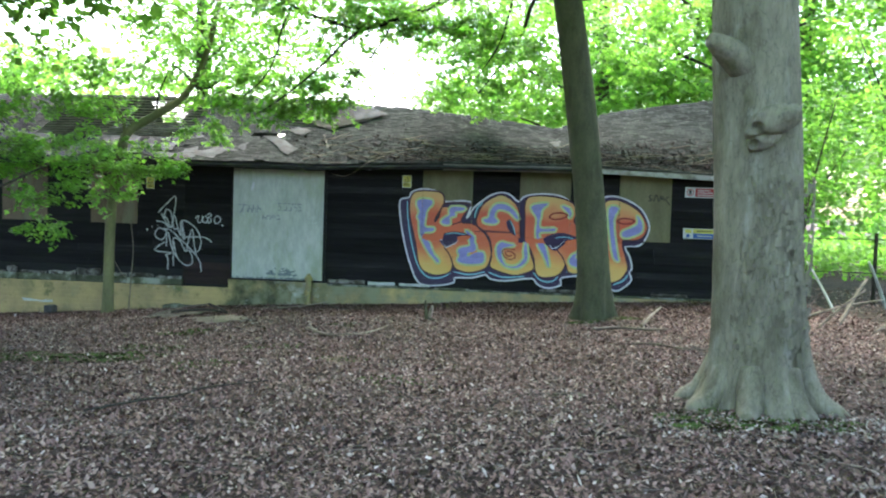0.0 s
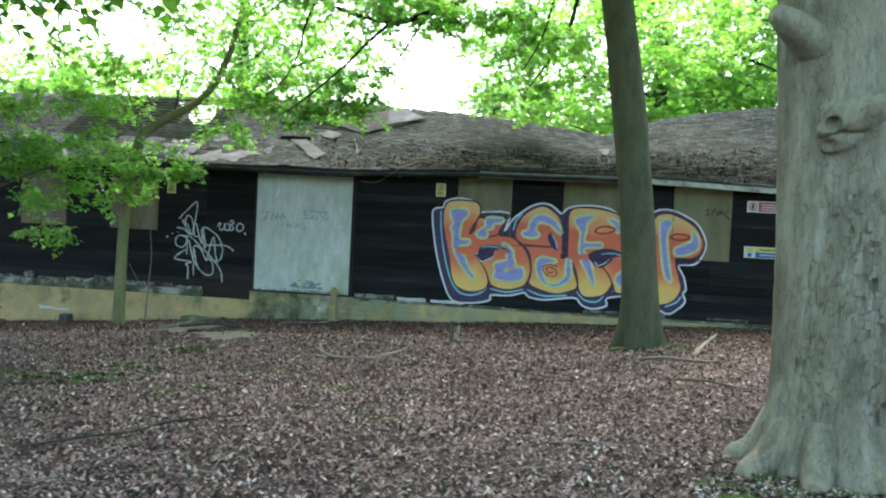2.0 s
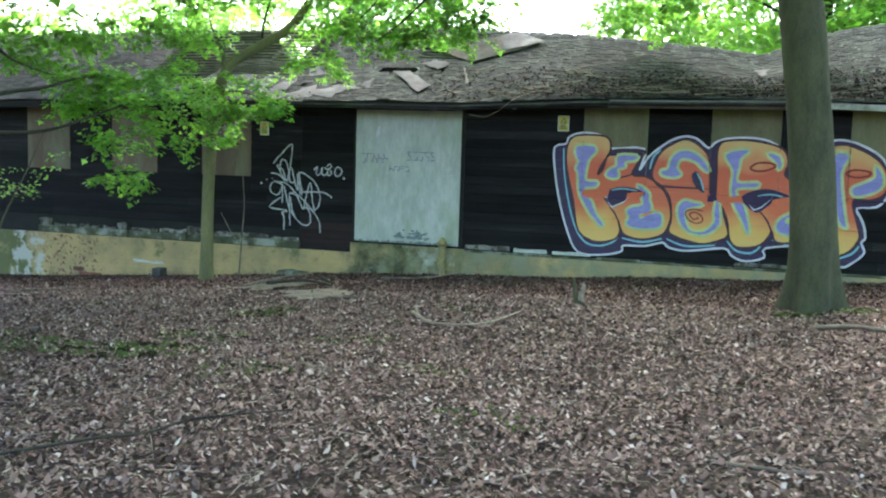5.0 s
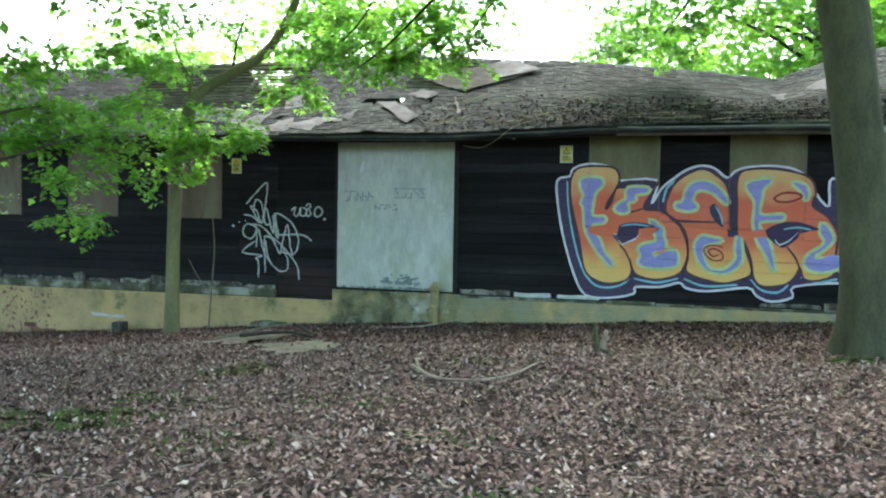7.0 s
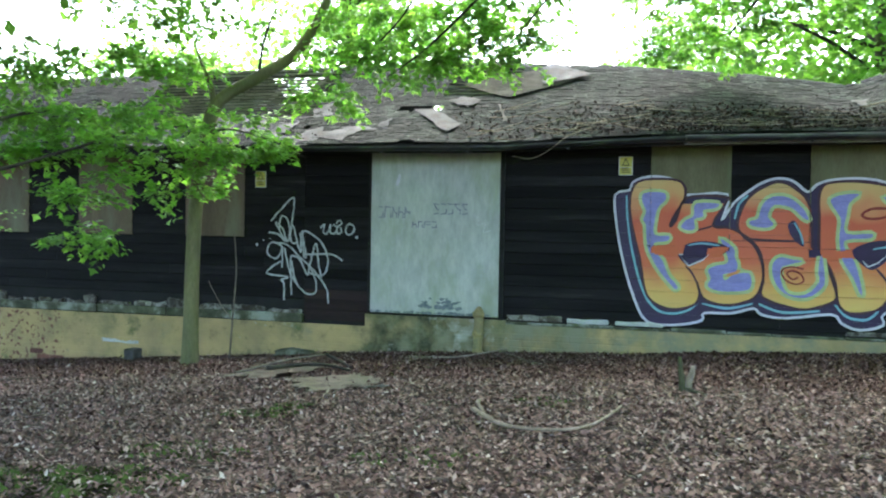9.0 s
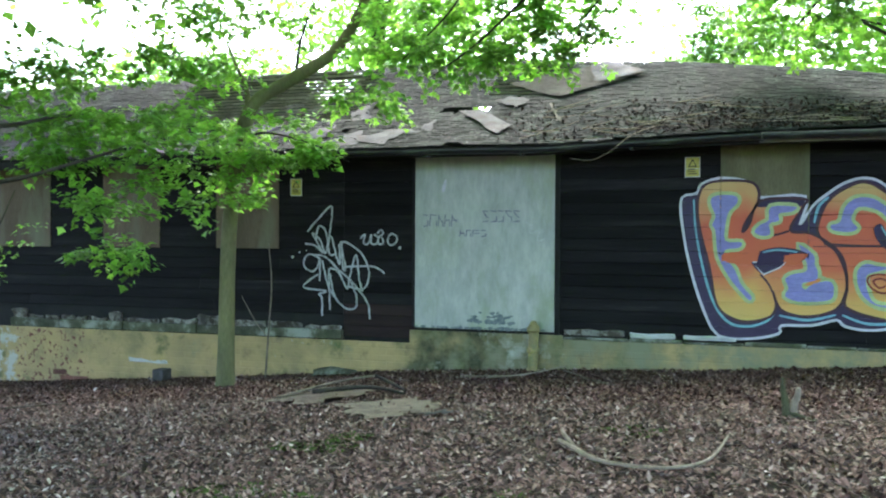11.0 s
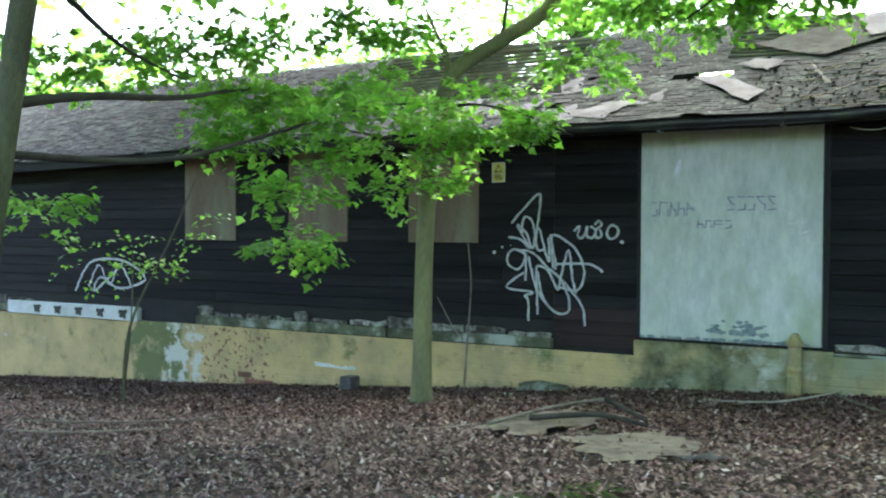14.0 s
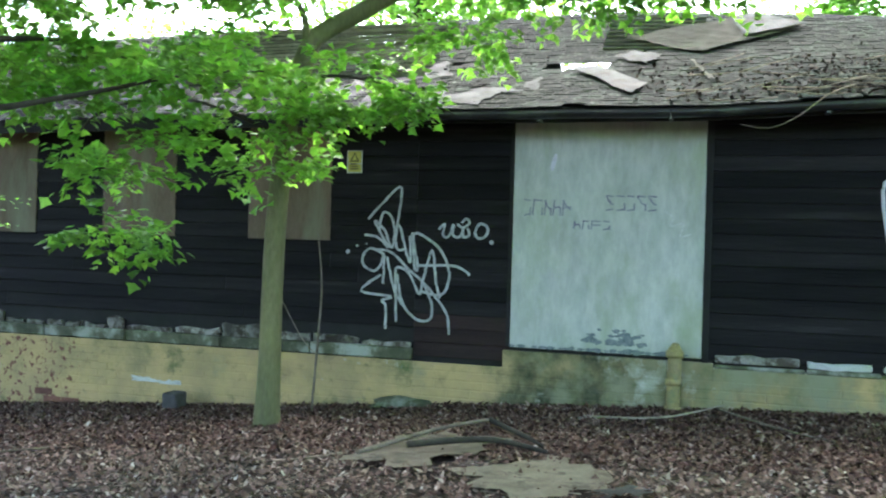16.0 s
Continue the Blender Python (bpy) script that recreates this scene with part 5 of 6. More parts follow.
for k, pts in enumerate(LETTERS):
    part("letter_edge", stroke(pts, 0.026, 6.2, True), P_LINE, graffiti, "dark plum letter edge")

BLUES = (
    [(3.15, 1.84), (3.23, 1.87), (3.38, 1.86), (3.4, 1.79), (3.32, 1.7), (3.29, 1.57), (3.29, 1.41), (3.44, 1.4), (3.42, 1.34), (3.29, 1.32), (3.3, 1.23), (3.38, 1.13), (3.44, 0.98), (3.54, 0.86), (3.52, 0.82), (3.45, 0.89), (3.35, 1.01), (3.26, 1.16), (3.21, 1.29), (3.19, 1.51), (3.16, 1.57), (3.19, 1.66), (3.15, 1.76)],
    [(3.56, 1.5), (3.61, 1.57), (3.69, 1.62), (3.71, 1.75), (3.94, 1.75), (3.91, 1.7), (3.79, 1.68), (3.79, 1.61), (3.7, 1.58), (3.71, 1.48), (3.63, 1.46)],
    [(3.85, 1.04), (3.92, 1.09), (4.04, 1.12), (4.04, 1.21), (3.97, 1.38), (4.11, 1.28), (4.12, 1.19), (4.15, 1.11), (4.13, 1.03), (4.01, 1), (4.03, 0.94), (4.11, 1), (4.27, 1.02), (4.29, 0.88), (4.21, 0.83), (3.97, 0.82), (3.85, 0.87), (3.88, 0.95)],
    [(4.26, 1.57), (4.34, 1.6), (4.38, 1.74), (4.48, 1.83), (4.64, 1.82), (4.78, 1.71), (4.84, 1.59), (4.78, 1.61), (4.67, 1.71), (4.5, 1.74), (4.44, 1.62), (4.5, 1.54), (4.42, 1.5), (4.28, 1.52)],
    [(4.5, 1.13), (4.57, 1.2), (4.68, 1.18), (4.79, 1.16), (4.66, 1.12), (4.58, 1.08), (4.59, 0.94), (4.66, 0.82), (4.83, 0.82), (4.95, 0.95), (4.94, 1.07), (4.97, 1.24), (5.01, 0.97), (4.96, 0.86), (4.83, 0.78), (4.66, 0.8), (4.55, 0.89), (4.5, 1.01)],
    [(5.04, 1.8), (5.14, 1.85), (5.31, 1.86), (5.22, 1.77), (5.2, 1.66), (5.19, 1.46), (5.43, 1.46), (5.42, 1.41), (5.2, 1.39), (5.19, 1.3), (5.29, 1.16), (5.36, 0.89), (5.35, 0.83), (5.27, 1.01), (5.17, 1.18), (5.13, 1.39), (5.14, 1.6), (5.07, 1.72)],
    [(5.85, 1.37), (5.92, 1.32), (5.97, 1.19), (5.86, 1.07), (5.79, 1.02), (5.82, 0.97), (5.97, 1.03), (6.04, 1), (6.04, 0.89), (5.88, 0.83), (5.73, 0.86), (5.69, 0.94), (5.74, 1.03), (5.86, 1.11), (5.89, 1.19), (5.85, 1.26)],
    [(5.53, 1.83), (5.66, 1.8), (5.7, 1.7), (5.67, 1.64), (5.64, 1.72)],
    [(6.53, 1.44), (6.65, 1.5), (6.77, 1.58), (6.76, 1.71), (6.84, 1.6), (6.83, 1.45), (6.65, 1.36), (6.54, 1.36)],
    [(6.3, 1.82), (6.46, 1.82), (6.38, 1.61), (6.46, 1.08), (6.49, 0.96), (6.4, 1.04), (6.33, 1.42)],
)
for pts in BLUES:
    part("mint_halo", patch(pts, 7, 3, 0.034), P_GREEN, graffiti, "mint halo")
    part("blue_flash", patch(pts, 8, 3, -0.002), P_BLUE, graffiti, "periwinkle flash")

for pts in ([(3.53, 1.21), (3.62, 1.31), (3.78, 1.35), (3.96, 1.33), (4.05, 1.28), (3.9, 1.26), (3.79, 1.15), (3.65, 1.08)], [(5.25, 1.26), (5.38, 1.36), (5.58, 1.39), (5.79, 1.33), (5.81, 1.3), (5.68, 1.27), (5.51, 1.12), (5.41, 1.1)], [(4.64, 1.54), (4.7, 1.58), (4.76, 1.47), (4.8, 1.32), (4.73, 1.35), (4.66, 1.44)]):
    part("counter", patch(pts, 9), P_NAVY, graffiti, "navy counter of a letter")
for pts in ([(3.55, 1.2), (3.89, 1.24), (3.8, 1.15), (3.65, 1.08)], [(5.29, 1.26), (5.63, 1.29), (5.5, 1.16), (5.41, 1.12)]):
    part("counter_edge", stroke(pts, 0.016, 10, True, 1), P_WHITE, graffiti, "white line")
for pts in ([(5.34, 1.65), (5.43, 1.71), (5.58, 1.71), (5.63, 1.67), (5.53, 1.62), (5.4, 1.61)], [(6.44, 1.61), (6.53, 1.66), (6.7, 1.64), (6.68, 1.59), (6.54, 1.57)]):
    part("oval", stroke(pts, 0.026, 9, True), P_RED, graffiti, "dark red oval")
part("spiral", stroke([(4.8, 1.08), (4.68, 1.1), (4.59, 1.06), (4.62, 0.97), (4.72, 0.92), (4.8, 0.95), (4.78, 1.02), (4.7, 1.06), (4.64, 1.03), (4.69, 0.97), (4.75, 0.99)], 0.018, 9), P_RED, graffiti, "dark red spiral")
CYANS = (
    [(2.98, 1.83), (3.0, 1.53), (3.07, 1.15), (3.18, 0.79), (3.32, 0.6), (3.5, 0.56), (3.67, 0.61), (3.75, 0.69)],
    [(3.8, 0.68), (4.06, 0.64), (4.31, 0.7)],
    [(4.37, 0.7), (4.61, 0.62), (4.97, 0.65)],
    [(5.11, 0.72), (5.23, 0.6), (5.41, 0.58), (5.52, 0.67)],
    [(5.65, 0.76), (5.85, 0.71), (6.07, 0.77)],
    [(3.5, 1.55), (3.56, 1.67)],
    [(4.11, 1.59), (4.15, 1.75), (4.24, 1.84)],
    [(6.42, 0.57), (6.57, 0.64), (6.65, 0.74)],
)
for pts in CYANS:
    part("highlight", stroke(pts, 0.026, 5, False, 5, True), P_CYAN, graffiti, "cyan highlight line")
for pts in ([(3.64, 1.3), (3.78, 1.325), (3.96, 1.305)], [(5.45, 1.3), (5.6, 1.325), (5.74, 1.3)], [(4.7, 1.56), (4.76, 1.45), (4.79, 1.34)]):
    part("highlight", stroke(pts, 0.02, 10, False, 5, True), P_CYAN, graffiti, "cyan highlight line")
for pts in ([(3.2, 1.288), (3.5, 1.288)], [(4.1, 1.36), (4.9, 1.36)], [(4.9, 1.288), (5.45, 1.288)], [(6.45, 1.31), (6.85, 1.3)]):
    part("letter_edge", stroke(pts, 0.008, 9, False, 2), P_LINE, graffiti)

tag = thing("graffiti_tag", (-0.95, -0.03, 0.5), "tall scrawled white spray-paint tag on black boards", "graffiti")
TAG = (
    [(-1.32, 1.49), (-1.16, 1.66), (-1.01, 1.77), (-1.05, 1.38), (-1.05, 1.24)],
    [(-1.21, 1.38), (-1.19, 1.53), (-1.14, 1.55), (-1.08, 1.47), (-1.04, 1.24), (-0.97, 1.23)],
    [(-1.35, 1.35), (-1.22, 1.33), (-1.12, 1.24), (-1.24, 1.44), (-1.24, 1.47), (-1.15, 1.38), (-1.09, 1.24), (-1.03, 1.45), (-0.95, 1.2), (-0.91, 1.12), (-0.92, 1.35)],
    [(-0.9, 1.38), (-0.87, 1.08), (-0.84, 1.08), (-0.88, 1.37), (-0.66, 1.26), (-0.56, 1.08), (-0.56, 0.94), (-0.63, 0.84), (-0.82, 0.87)],
    [(-0.84, 1.09), (-0.53, 1.1), (-0.41, 1.06), (-0.37, 1.02)],
    [(-1.17, 1.19), (-1.29, 1.23), (-1.36, 1.16), (-1.35, 1.08), (-1.26, 1.03), (-1.19, 1.08), (-1.16, 1.19), (-1.16, 0.92)],
    [(-1.24, 1.22), (-1.09, 1.2), (-0.92, 1.05), (-0.79, 0.95), (-0.66, 0.81), (-0.56, 0.67), (-0.54, 0.5)],
    [(-1.18, 1.0), (-1.37, 0.85), (-1.08, 0.81), (-1.17, 0.77), (-1.13, 0.72), (-1.13, 0.52)],
    [(-1.03, 0.59), (-1.04, 0.86), (-1.04, 1.06), (-0.92, 1.02), (-0.82, 0.84), (-0.79, 0.96), (-0.71, 1.23), (-0.67, 0.96), (-0.63, 0.81)],
    [(-1.03, 1.01), (-0.98, 0.77), (-0.86, 0.63), (-0.75, 0.61), (-0.7, 0.66), (-0.71, 0.78), (-0.79, 0.95)],
    [(-1.13, 1.16), (-1.06, 0.89), (-0.98, 0.74)],
)
for pts in TAG:
    part("stroke", stroke(pts, 0.022, 1 + 0.25 * TAG.index(pts)), P_TAG, tag)
for x, z, r in ((-1.505, 1.195, 0.02), (-1.42, 1.25, 0.013), (-1.33, 1.27, 0.008)):
    part("dot", patch([(x - r, z), (x, z - r), (x + r, z), (x, z + r)], 2), P_TAG, tag)
small_tag = thing("graffiti_tag", (-0.4, -0.03, 1.3), "small looping white spray-paint word on black boards", "graffiti")
WORD = ([(-0.66, 1.41), (-0.6, 1.46), (-0.62, 1.37), (-0.57, 1.35), (-0.52, 1.46)], [(-0.52, 1.46), (-0.53, 1.37), (-0.47, 1.35), (-0.44, 1.42), (-0.49, 1.46)],
        [(-0.45, 1.47), (-0.41, 1.51), (-0.38, 1.47), (-0.44, 1.42), (-0.43, 1.35), (-0.38, 1.37), (-0.4, 1.43)], [(-0.3, 1.46), (-0.33, 1.39), (-0.29, 1.34), (-0.23, 1.37), (-0.22, 1.44), (-0.28, 1.47), (-0.3, 1.45)])
for pts in WORD:
    part("stroke", stroke(pts, 0.022, 1 + 0.3 * WORD.index(pts)), P_TAG, small_tag)
part("dot", patch([(-0.2, 1.31), (-0.18, 1.29), (-0.16, 1.31), (-0.18, 1.33)], 2), P_TAG, small_tag)
door_tag = thing("graffiti_tag", (0.6, -0.035, 1.4), "faded violet marker scrawl on the grey sheet", "graffiti")
rr = random.Random(8)
for x0, x1, z0, h in ((0.1, 0.5, 1.55, 0.13), (0.78, 1.2, 1.6, 0.12), (0.52, 0.82, 1.44, 0.07)):
    x = x0
    while x < x1:
        w = rr.uniform(0.045, 0.08)
        for pts in rr.sample(([(x, z0), (x + 0.01, z0 + h)], [(x, z0 + h), (x + w, z0 + h * 0.95)], [(x, z0 + 0.5 * h), (x + w, z0 + 0.55 * h)], [(x + w, z0 + 0.5 * h), (x + w, z0)], [(x, z0), (x + w, z0 + 0.01)], [(x, z0 + h), (x + w * 0.6, z0 + 0.5 * h), (x + w, z0 + 0.05)]), 3):
            part("stroke", stroke(pts, 0.013, 2 + rr.uniform(0, 1), False, 3), P_GREY_TAG, door_tag)
        x += w + 0.02
part("stroke", stroke([(1.25, 1.6), (1.32, 1.55), (1.3, 1.48), (1.4, 1.5), (1.38, 1.4), (1.46, 1.42)], 0.012, 2), P_SIGN_WHITE, door_tag)
SMUDGE = material("dark_damp_smudge", (0.12, 0.15, 0.16), (0.24, 0.27, 0.27), 0.8, 25.0, 60.0, 0.2)
rr = random.Random(4)
for k in range(34):
    x, z, r = rr.gauss(0.84, 0.13), 0.5 + abs(rr.gauss(0.0, 0.05)), rr.uniform(0.012, 0.035)
    part("smudge", patch([(x + r * rr.uniform(0.7, 1.9) * math.cos(a), z + r * 0.6 * rr.uniform(0.5, 1.5) * math.sin(a)) for a in (0, 0.9, 1.8, 2.7, 3.6, 4.5, 5.4)], 2 + 0.05 * k, 2), SMUDGE, door_tag)
for k in range(26):
    x, r = 0.03 + 0.057 * k + rr.uniform(-0.02, 0.02), rr.uniform(0.015, 0.045)
    part("smudge", patch([(x + r * rr.uniform(0.7, 1.6) * math.cos(a), 0.445 + 0.6 * r * rr.uniform(0.4, 1.2) * math.sin(a)) for a in (0, 1.2, 2.4, 3.6, 4.8)], 4 + 0.03 * k, 2), SMUDGE, door_tag)
part("fleck", patch([(0.31, 1.95), (0.34, 1.93), (0.37, 2.04), (0.345, 2.06)], 2), P_WHITE, door_tag, "white paint fleck")
far_tag = thing("graffiti_tag", (-7.1, -0.03, 0.6), "grey-white spray-paint tag low on black boards", "graffiti")
part("stroke", stroke([(-7.76, 0.59), (-7.48, 0.97), (-7.0, 1.03), (-6.64, 0.94), (-6.45, 0.77), (-6.91, 0.65), (-7.27, 0.79), (-7.38, 0.6), (-6.85, 0.98)], 0.03, 1), P_TAG, far_tag)
part("stroke", stroke([(-7.5, 0.65), (-7.3, 0.95), (-7.1, 0.7), (-6.9, 0.95), (-6.7, 0.7)], 0.025, 2), P_TAG, far_tag)
sam_tag = thing("graffiti_tag", (7.05, -0.035, 1.9), "small black marker tag on plywood", "graffiti")
for k, pts in enumerate(([(6.99, 2.05), (6.93, 2.03), (6.98, 1.98), (6.92, 1.95)], [(7.01, 1.95), (7.05, 2.06), (7.09, 1.95)], [(7.1, 1.96), (7.12, 2.04), (7.14, 1.98), (7.16, 2.04), (7.18, 1.96)], [(7.25, 2.03), (7.2, 2.0), (7.24, 1.94), (7.27, 1.9)])):
    part("stroke", stroke(pts, 0.014, 2), P_BLACK, sam_tag)


# ---- signs ----
def plate(name, x0, x1, z0, z1, mat, label, y=-0.03):
    s = thing(name, (0.5 * (x0 + x1), y, z0), label, "sign")
    part("plate", box(x0, x1, y - 0.004, y, z0, z1, 0.001), mat, s)
    return s


def bar(s, x0, x1, z0, z1, mat, y, name="lettering"):
    part(name, box(x0, x1, y - 0.0015, y, z0, z1), mat, s)


for x0, x1, z0, z1 in ((2.89, 3.04, 2.05, 2.255), (-1.53, -1.385, 1.9, 2.1)):
    s = plate("warning_sign", x0, x1, z0, z1, P_SIGN_WHITE, "small yellow and white warning sign screwed to the boards")
    w, h = x1 - x0, z1 - z0
    bar(s, x0 + 0.008, x1 - 0.008, z0 + 0.008, z0 + 0.4 * h, P_YELLOW, -0.0345, "yellow_panel")
    bar(s, x0 + 0.008, x1 - 0.008, z0 + 0.43 * h, z1 - 0.006, P_YELLOW, -0.0345, "yellow_panel")
    for k in range(3):
        bar(s, x0 + 0.03, x1 - 0.03 - 0.01 * k, z0 + 0.03 + 0.022 * k, z0 + 0.04 + 0.022 * k, P_BLACK, -0.0365)
    bm = bmesh.new()
    c = Vector((0.5 * (x0 + x1), -0.0372, z0 + 0.7 * h))
    tri = [bm.verts.new(c + Vector((a, 0, b))) for a, b in ((-0.045, -0.04), (0.045, -0.04), (0, 0.045), (-0.028, -0.03), (0.028, -0.03), (0, 0.026))]
    for i in range(3):
        j = (i + 1) % 3
        bm.faces.new((tri[i], tri[j], tri[j + 3], tri[i + 3]))
    part("triangle", bm, P_BLACK, s)

s = plate("prohibition_sign", 7.505, 8.03, 2.035, 2.2, P_SIGN_WHITE, "red and white prohibition sign on black boards")
bar(s, 7.665, 8.015, 2.05, 2.185, P_SIGN_RED, -0.0345, "red_panel")
for k in range(3):
    bar(s, 7.7, 7.98 - 0.04 * k, 2.07 + 0.036 * k, 2.085 + 0.036 * k, P_SIGN_WHITE, -0.0365)
bm = bmesh.new()
tube_into(bm, [Vector((7.585 + 0.052 * math.cos(a), -0.036, 2.117 + 0.052 * math.sin(a))) for a in np.linspace(0, 2 * math.pi, 20)], [0.008] * 20, 5)
part("ring", bm, P_SIGN_RED, s)
bar(s, 7.565, 7.605, 2.085, 2.15, P_BLACK, -0.0345, "symbol")
s = plate("instruction_sign", 7.5, 8.025, 1.37, 1.535, P_SIGN_WHITE, "yellow and blue instruction sign on black boards")
bar(s, 7.66, 8.015, 1.46, 1.527, P_YELLOW, -0.0345, "yellow_panel")
bar(s, 7.66, 8.015, 1.378, 1.455, P_SIGN_BLUE, -0.0345, "blue_panel")
bar(s, 7.72, 7.95, 1.485, 1.5, P_BLACK, -0.0365)
bar(s, 7.72, 7.96, 1.41, 1.424, P_SIGN_WHITE, -0.0365)
bar(s, 7.53, 7.63, 1.46, 1.52, P_YELLOW, -0.0345, "symbol")
bm = bmesh.new()
bmesh.ops.create_circle(bm, cap_ends=True, segments=14, radius=0.032, matrix=Matrix.Translation((7.58, -0.036, 1.415)) @ pose(0, 0, 0, 90))
part("symbol", bm, P_SIGN_BLUE, s)

# ---- things along the wall ----
pipe = thing("soil_pipe", (1.37, -0.14, gz(1.37, -0.14)), "stubby ochre-painted pipe with collars standing by the doorway", "pipe")
part("pipe_barrel", tube([Vector((1.36, -0.14, -0.12)), Vector((1.365, -0.14, 0.2)), Vector((1.37, -0.14, 0.5))], 0.055, 0.055, 16, 2), PIPE, pipe, smooth=True)
for z, r, h in ((0.22, 0.068, 0.05), (0.44, 0.068, 0.05), (0.0, 0.07, 0.05)):
    part("collar", tube([Vector((1.366, -0.14, z)), Vector((1.367, -0.14, z + h))], r, r, 16, 1), PIPE, pipe, smooth=True)
part("cap", tube([Vector((1.37, -0.14, 0.5)), Vector((1.372, -0.14, 0.53)), Vector((1.374, -0.14, 0.555))], 0.055, 0.02, 16, 2), PIPE, pipe, smooth=True)

zb = gz(-3.05, -0.32)
block = thing("concrete_block", (-3.05, -0.32, zb), "small grey concrete block on leaf litter by the plinth", "block")
part("block_body", roughen(box(-3.13, -2.98, -0.42, -0.24, zb - 0.06, zb + 0.17, 0.012), 0.006), GREY_BLOCK, block)


def ground_sheet(name, label, cx, cy, w, l, turn, lift, seed, mat=STRAW, thick=0.007):
    rnd = random.Random(seed)
    bm = bmesh.new()
    n = 9
    g = []
    for i in range(n):
        row = []
        for j in range(n):
            u, v = (i / (n - 1) - 0.5) * w, (j / (n - 1) - 0.5) * l
            if i in (0, n - 1):
                u += rnd.uniform(-0.09, 0.09)
            if j in (0, n - 1):
                v += rnd.uniform(-0.06, 0.06)
            x = cx + u * math.cos(turn) - v * math.sin(turn)
            y = cy + u * math.sin(turn) + v * math.cos(turn)
            row.append(bm.verts.new((x, y, gz(x, y) + lift + 0.012 * noise.noise(Vector((3 * x, 3 * y, seed))) + 0.012)))
        g.append(row)
    for i in range(n - 1):
        for j in range(n - 1):
            bm.faces.new((g[i][j], g[i + 1][j], g[i + 1][j + 1], g[i][j + 1]))
    bmesh.ops.solidify(bm, geom=bm.faces[:], thickness=thick)
    return tagged(mesh_object(name, bm, mat), label, "board")


ground_sheet("rotten_board", "rotting pale board lying on the leaf litter", 0.84, -2.96, 0.6, 0.6, 0.78, 0.02, 3)
ground_sheet("rotten_board", "rotting pale board half buried in leaves", 0.08, -2.5, 0.55, 0.9, -0.4, 0.03, 5)
ground_sheet("roofing_scrap", "pale grey scrap of roofing on the ground", 1.28, -3.13, 0.2, 0.13, 0.2, 0.02, 7, TORN)


def lying(name, label, pts, r0, r1, mat=TWIG, category="branch"):
    """A branch lying along the ground: points of x, y and height over the ground."""
    line = [Vector((x, y, gz(x, y) + h + 0.018)) for x, y, h in pts]
    return tagged(mesh_object(name, tube(line, r0, r1, 7, 5, 0.25, pts[0][0]), mat, True), label, category)


lying("fallen_branch", "long curved pale fallen branch on the leaf litter", ((2.34, -4.08, 0.03), (2.46, -4.3, 0.05), (2.65, -4.5, 0.03), (2.98, -4.66, 0.03), (3.2, -4.48, 0.03), (3.31, -3.8, 0.03)), 0.017, 0.008)
lying("fallen_branch", "short forked pale fallen branch", ((2.3, -3.75, 0.02), (2.36, -4.05, 0.07), (2.46, -4.28, 0.05)), 0.012, 0.014)
lying("fallen_branch", "dark broken branch across the boards", ((0.0, -2.6, 0.05), (0.45, -2.5, 0.08), (0.8, -2.55, 0.04)), 0.02, 0.012, BARK_LIMB)
lying("fallen_branch", "pale branch leaning on the boards", ((-0.25, -2.75, 0.03), (0.1, -2.35, 0.1), (0.35, -2.05, 0.12)), 0.014, 0.01)
lying("fallen_branch", "dark bent branch on the boards", ((0.35, -2.05, 0.12), (0.65, -2.3, 0.05), (0.75, -2.4, 0.03)), 0.016, 0.01, BARK_LIMB)
lying("fallen_branch", "long thin branch by the plinth", ((0.75, -0.75, 0.02), (1.3, -0.7, 0.03), (1.75, -0.35, 0.08)), 0.012, 0.006)
lying("fallen_branch", "thin grey branch on dead leaves", ((1.7, -0.4, 0.06), (2.1, -1.0, 0.03), (2.4, -1.4, 0.02)), 0.009, 0.005)
lying("fallen_branch", "long thin dry branch on leaves", ((-3.9, -3.6, 0.02), (-3.0, -3.3, 0.03), (-2.4, -2.7, 0.02)), 0.011, 0.006)
lying("fallen_branch", "long thin dry branch on leaves", ((-4.2, -3.9, 0.02), (-3.2, -3.8, 0.03), (-2.6, -3.3, 0.02)), 0.01, 0.005)
lying("fallen_branch", "stout mossy branch on leaves", ((5.82, -3.82, 0.02), (6.15, -3.74, 0.04), (6.45, -3.86, 0.03), (6.72, -3.83, 0.02)), 0.022, 0.012)
lying("fallen_branch", "stout branch beside the beech", ((6.46, -3.5, 0.02), (6.62, -3.05, 0.08), (6.84, -2.45, 0.12)), 0.026, 0.014)
lying("fallen_branch", "pale dry branch on leaves", ((6.15, -5.04, 0.02), (6.4, -5.2, 0.03), (6.7, -5.48, 0.02), (7.2, -5.6, 0.02)), 0.014, 0.007)
lying("fallen_branch", "pale dry branch on leaves", ((5.06, -7.56, 0.0), (5.3, -7.62, 0.004), (5.58, -7.64, 0.0)), 0.013, 0.009)
lying("fallen_branch", "thin bent branch on leaves", ((1.75, -8.5, 0.02), (2.1, -8.2, 0.03), (2.27, -8.02, 0.02), (2.4, -7.8, 0.03), (2.61, -7.64, 0.02), (2.86, -7.52, 0.03)), 0.009, 0.005, BARK_LIMB)
lying("fallen_branch", "short pale branch on leaves", ((2.2, -6.1, 0.01), (2.35, -6.3, 0.01), (2.55, -6.35, 0.01)), 0.01, 0.006)

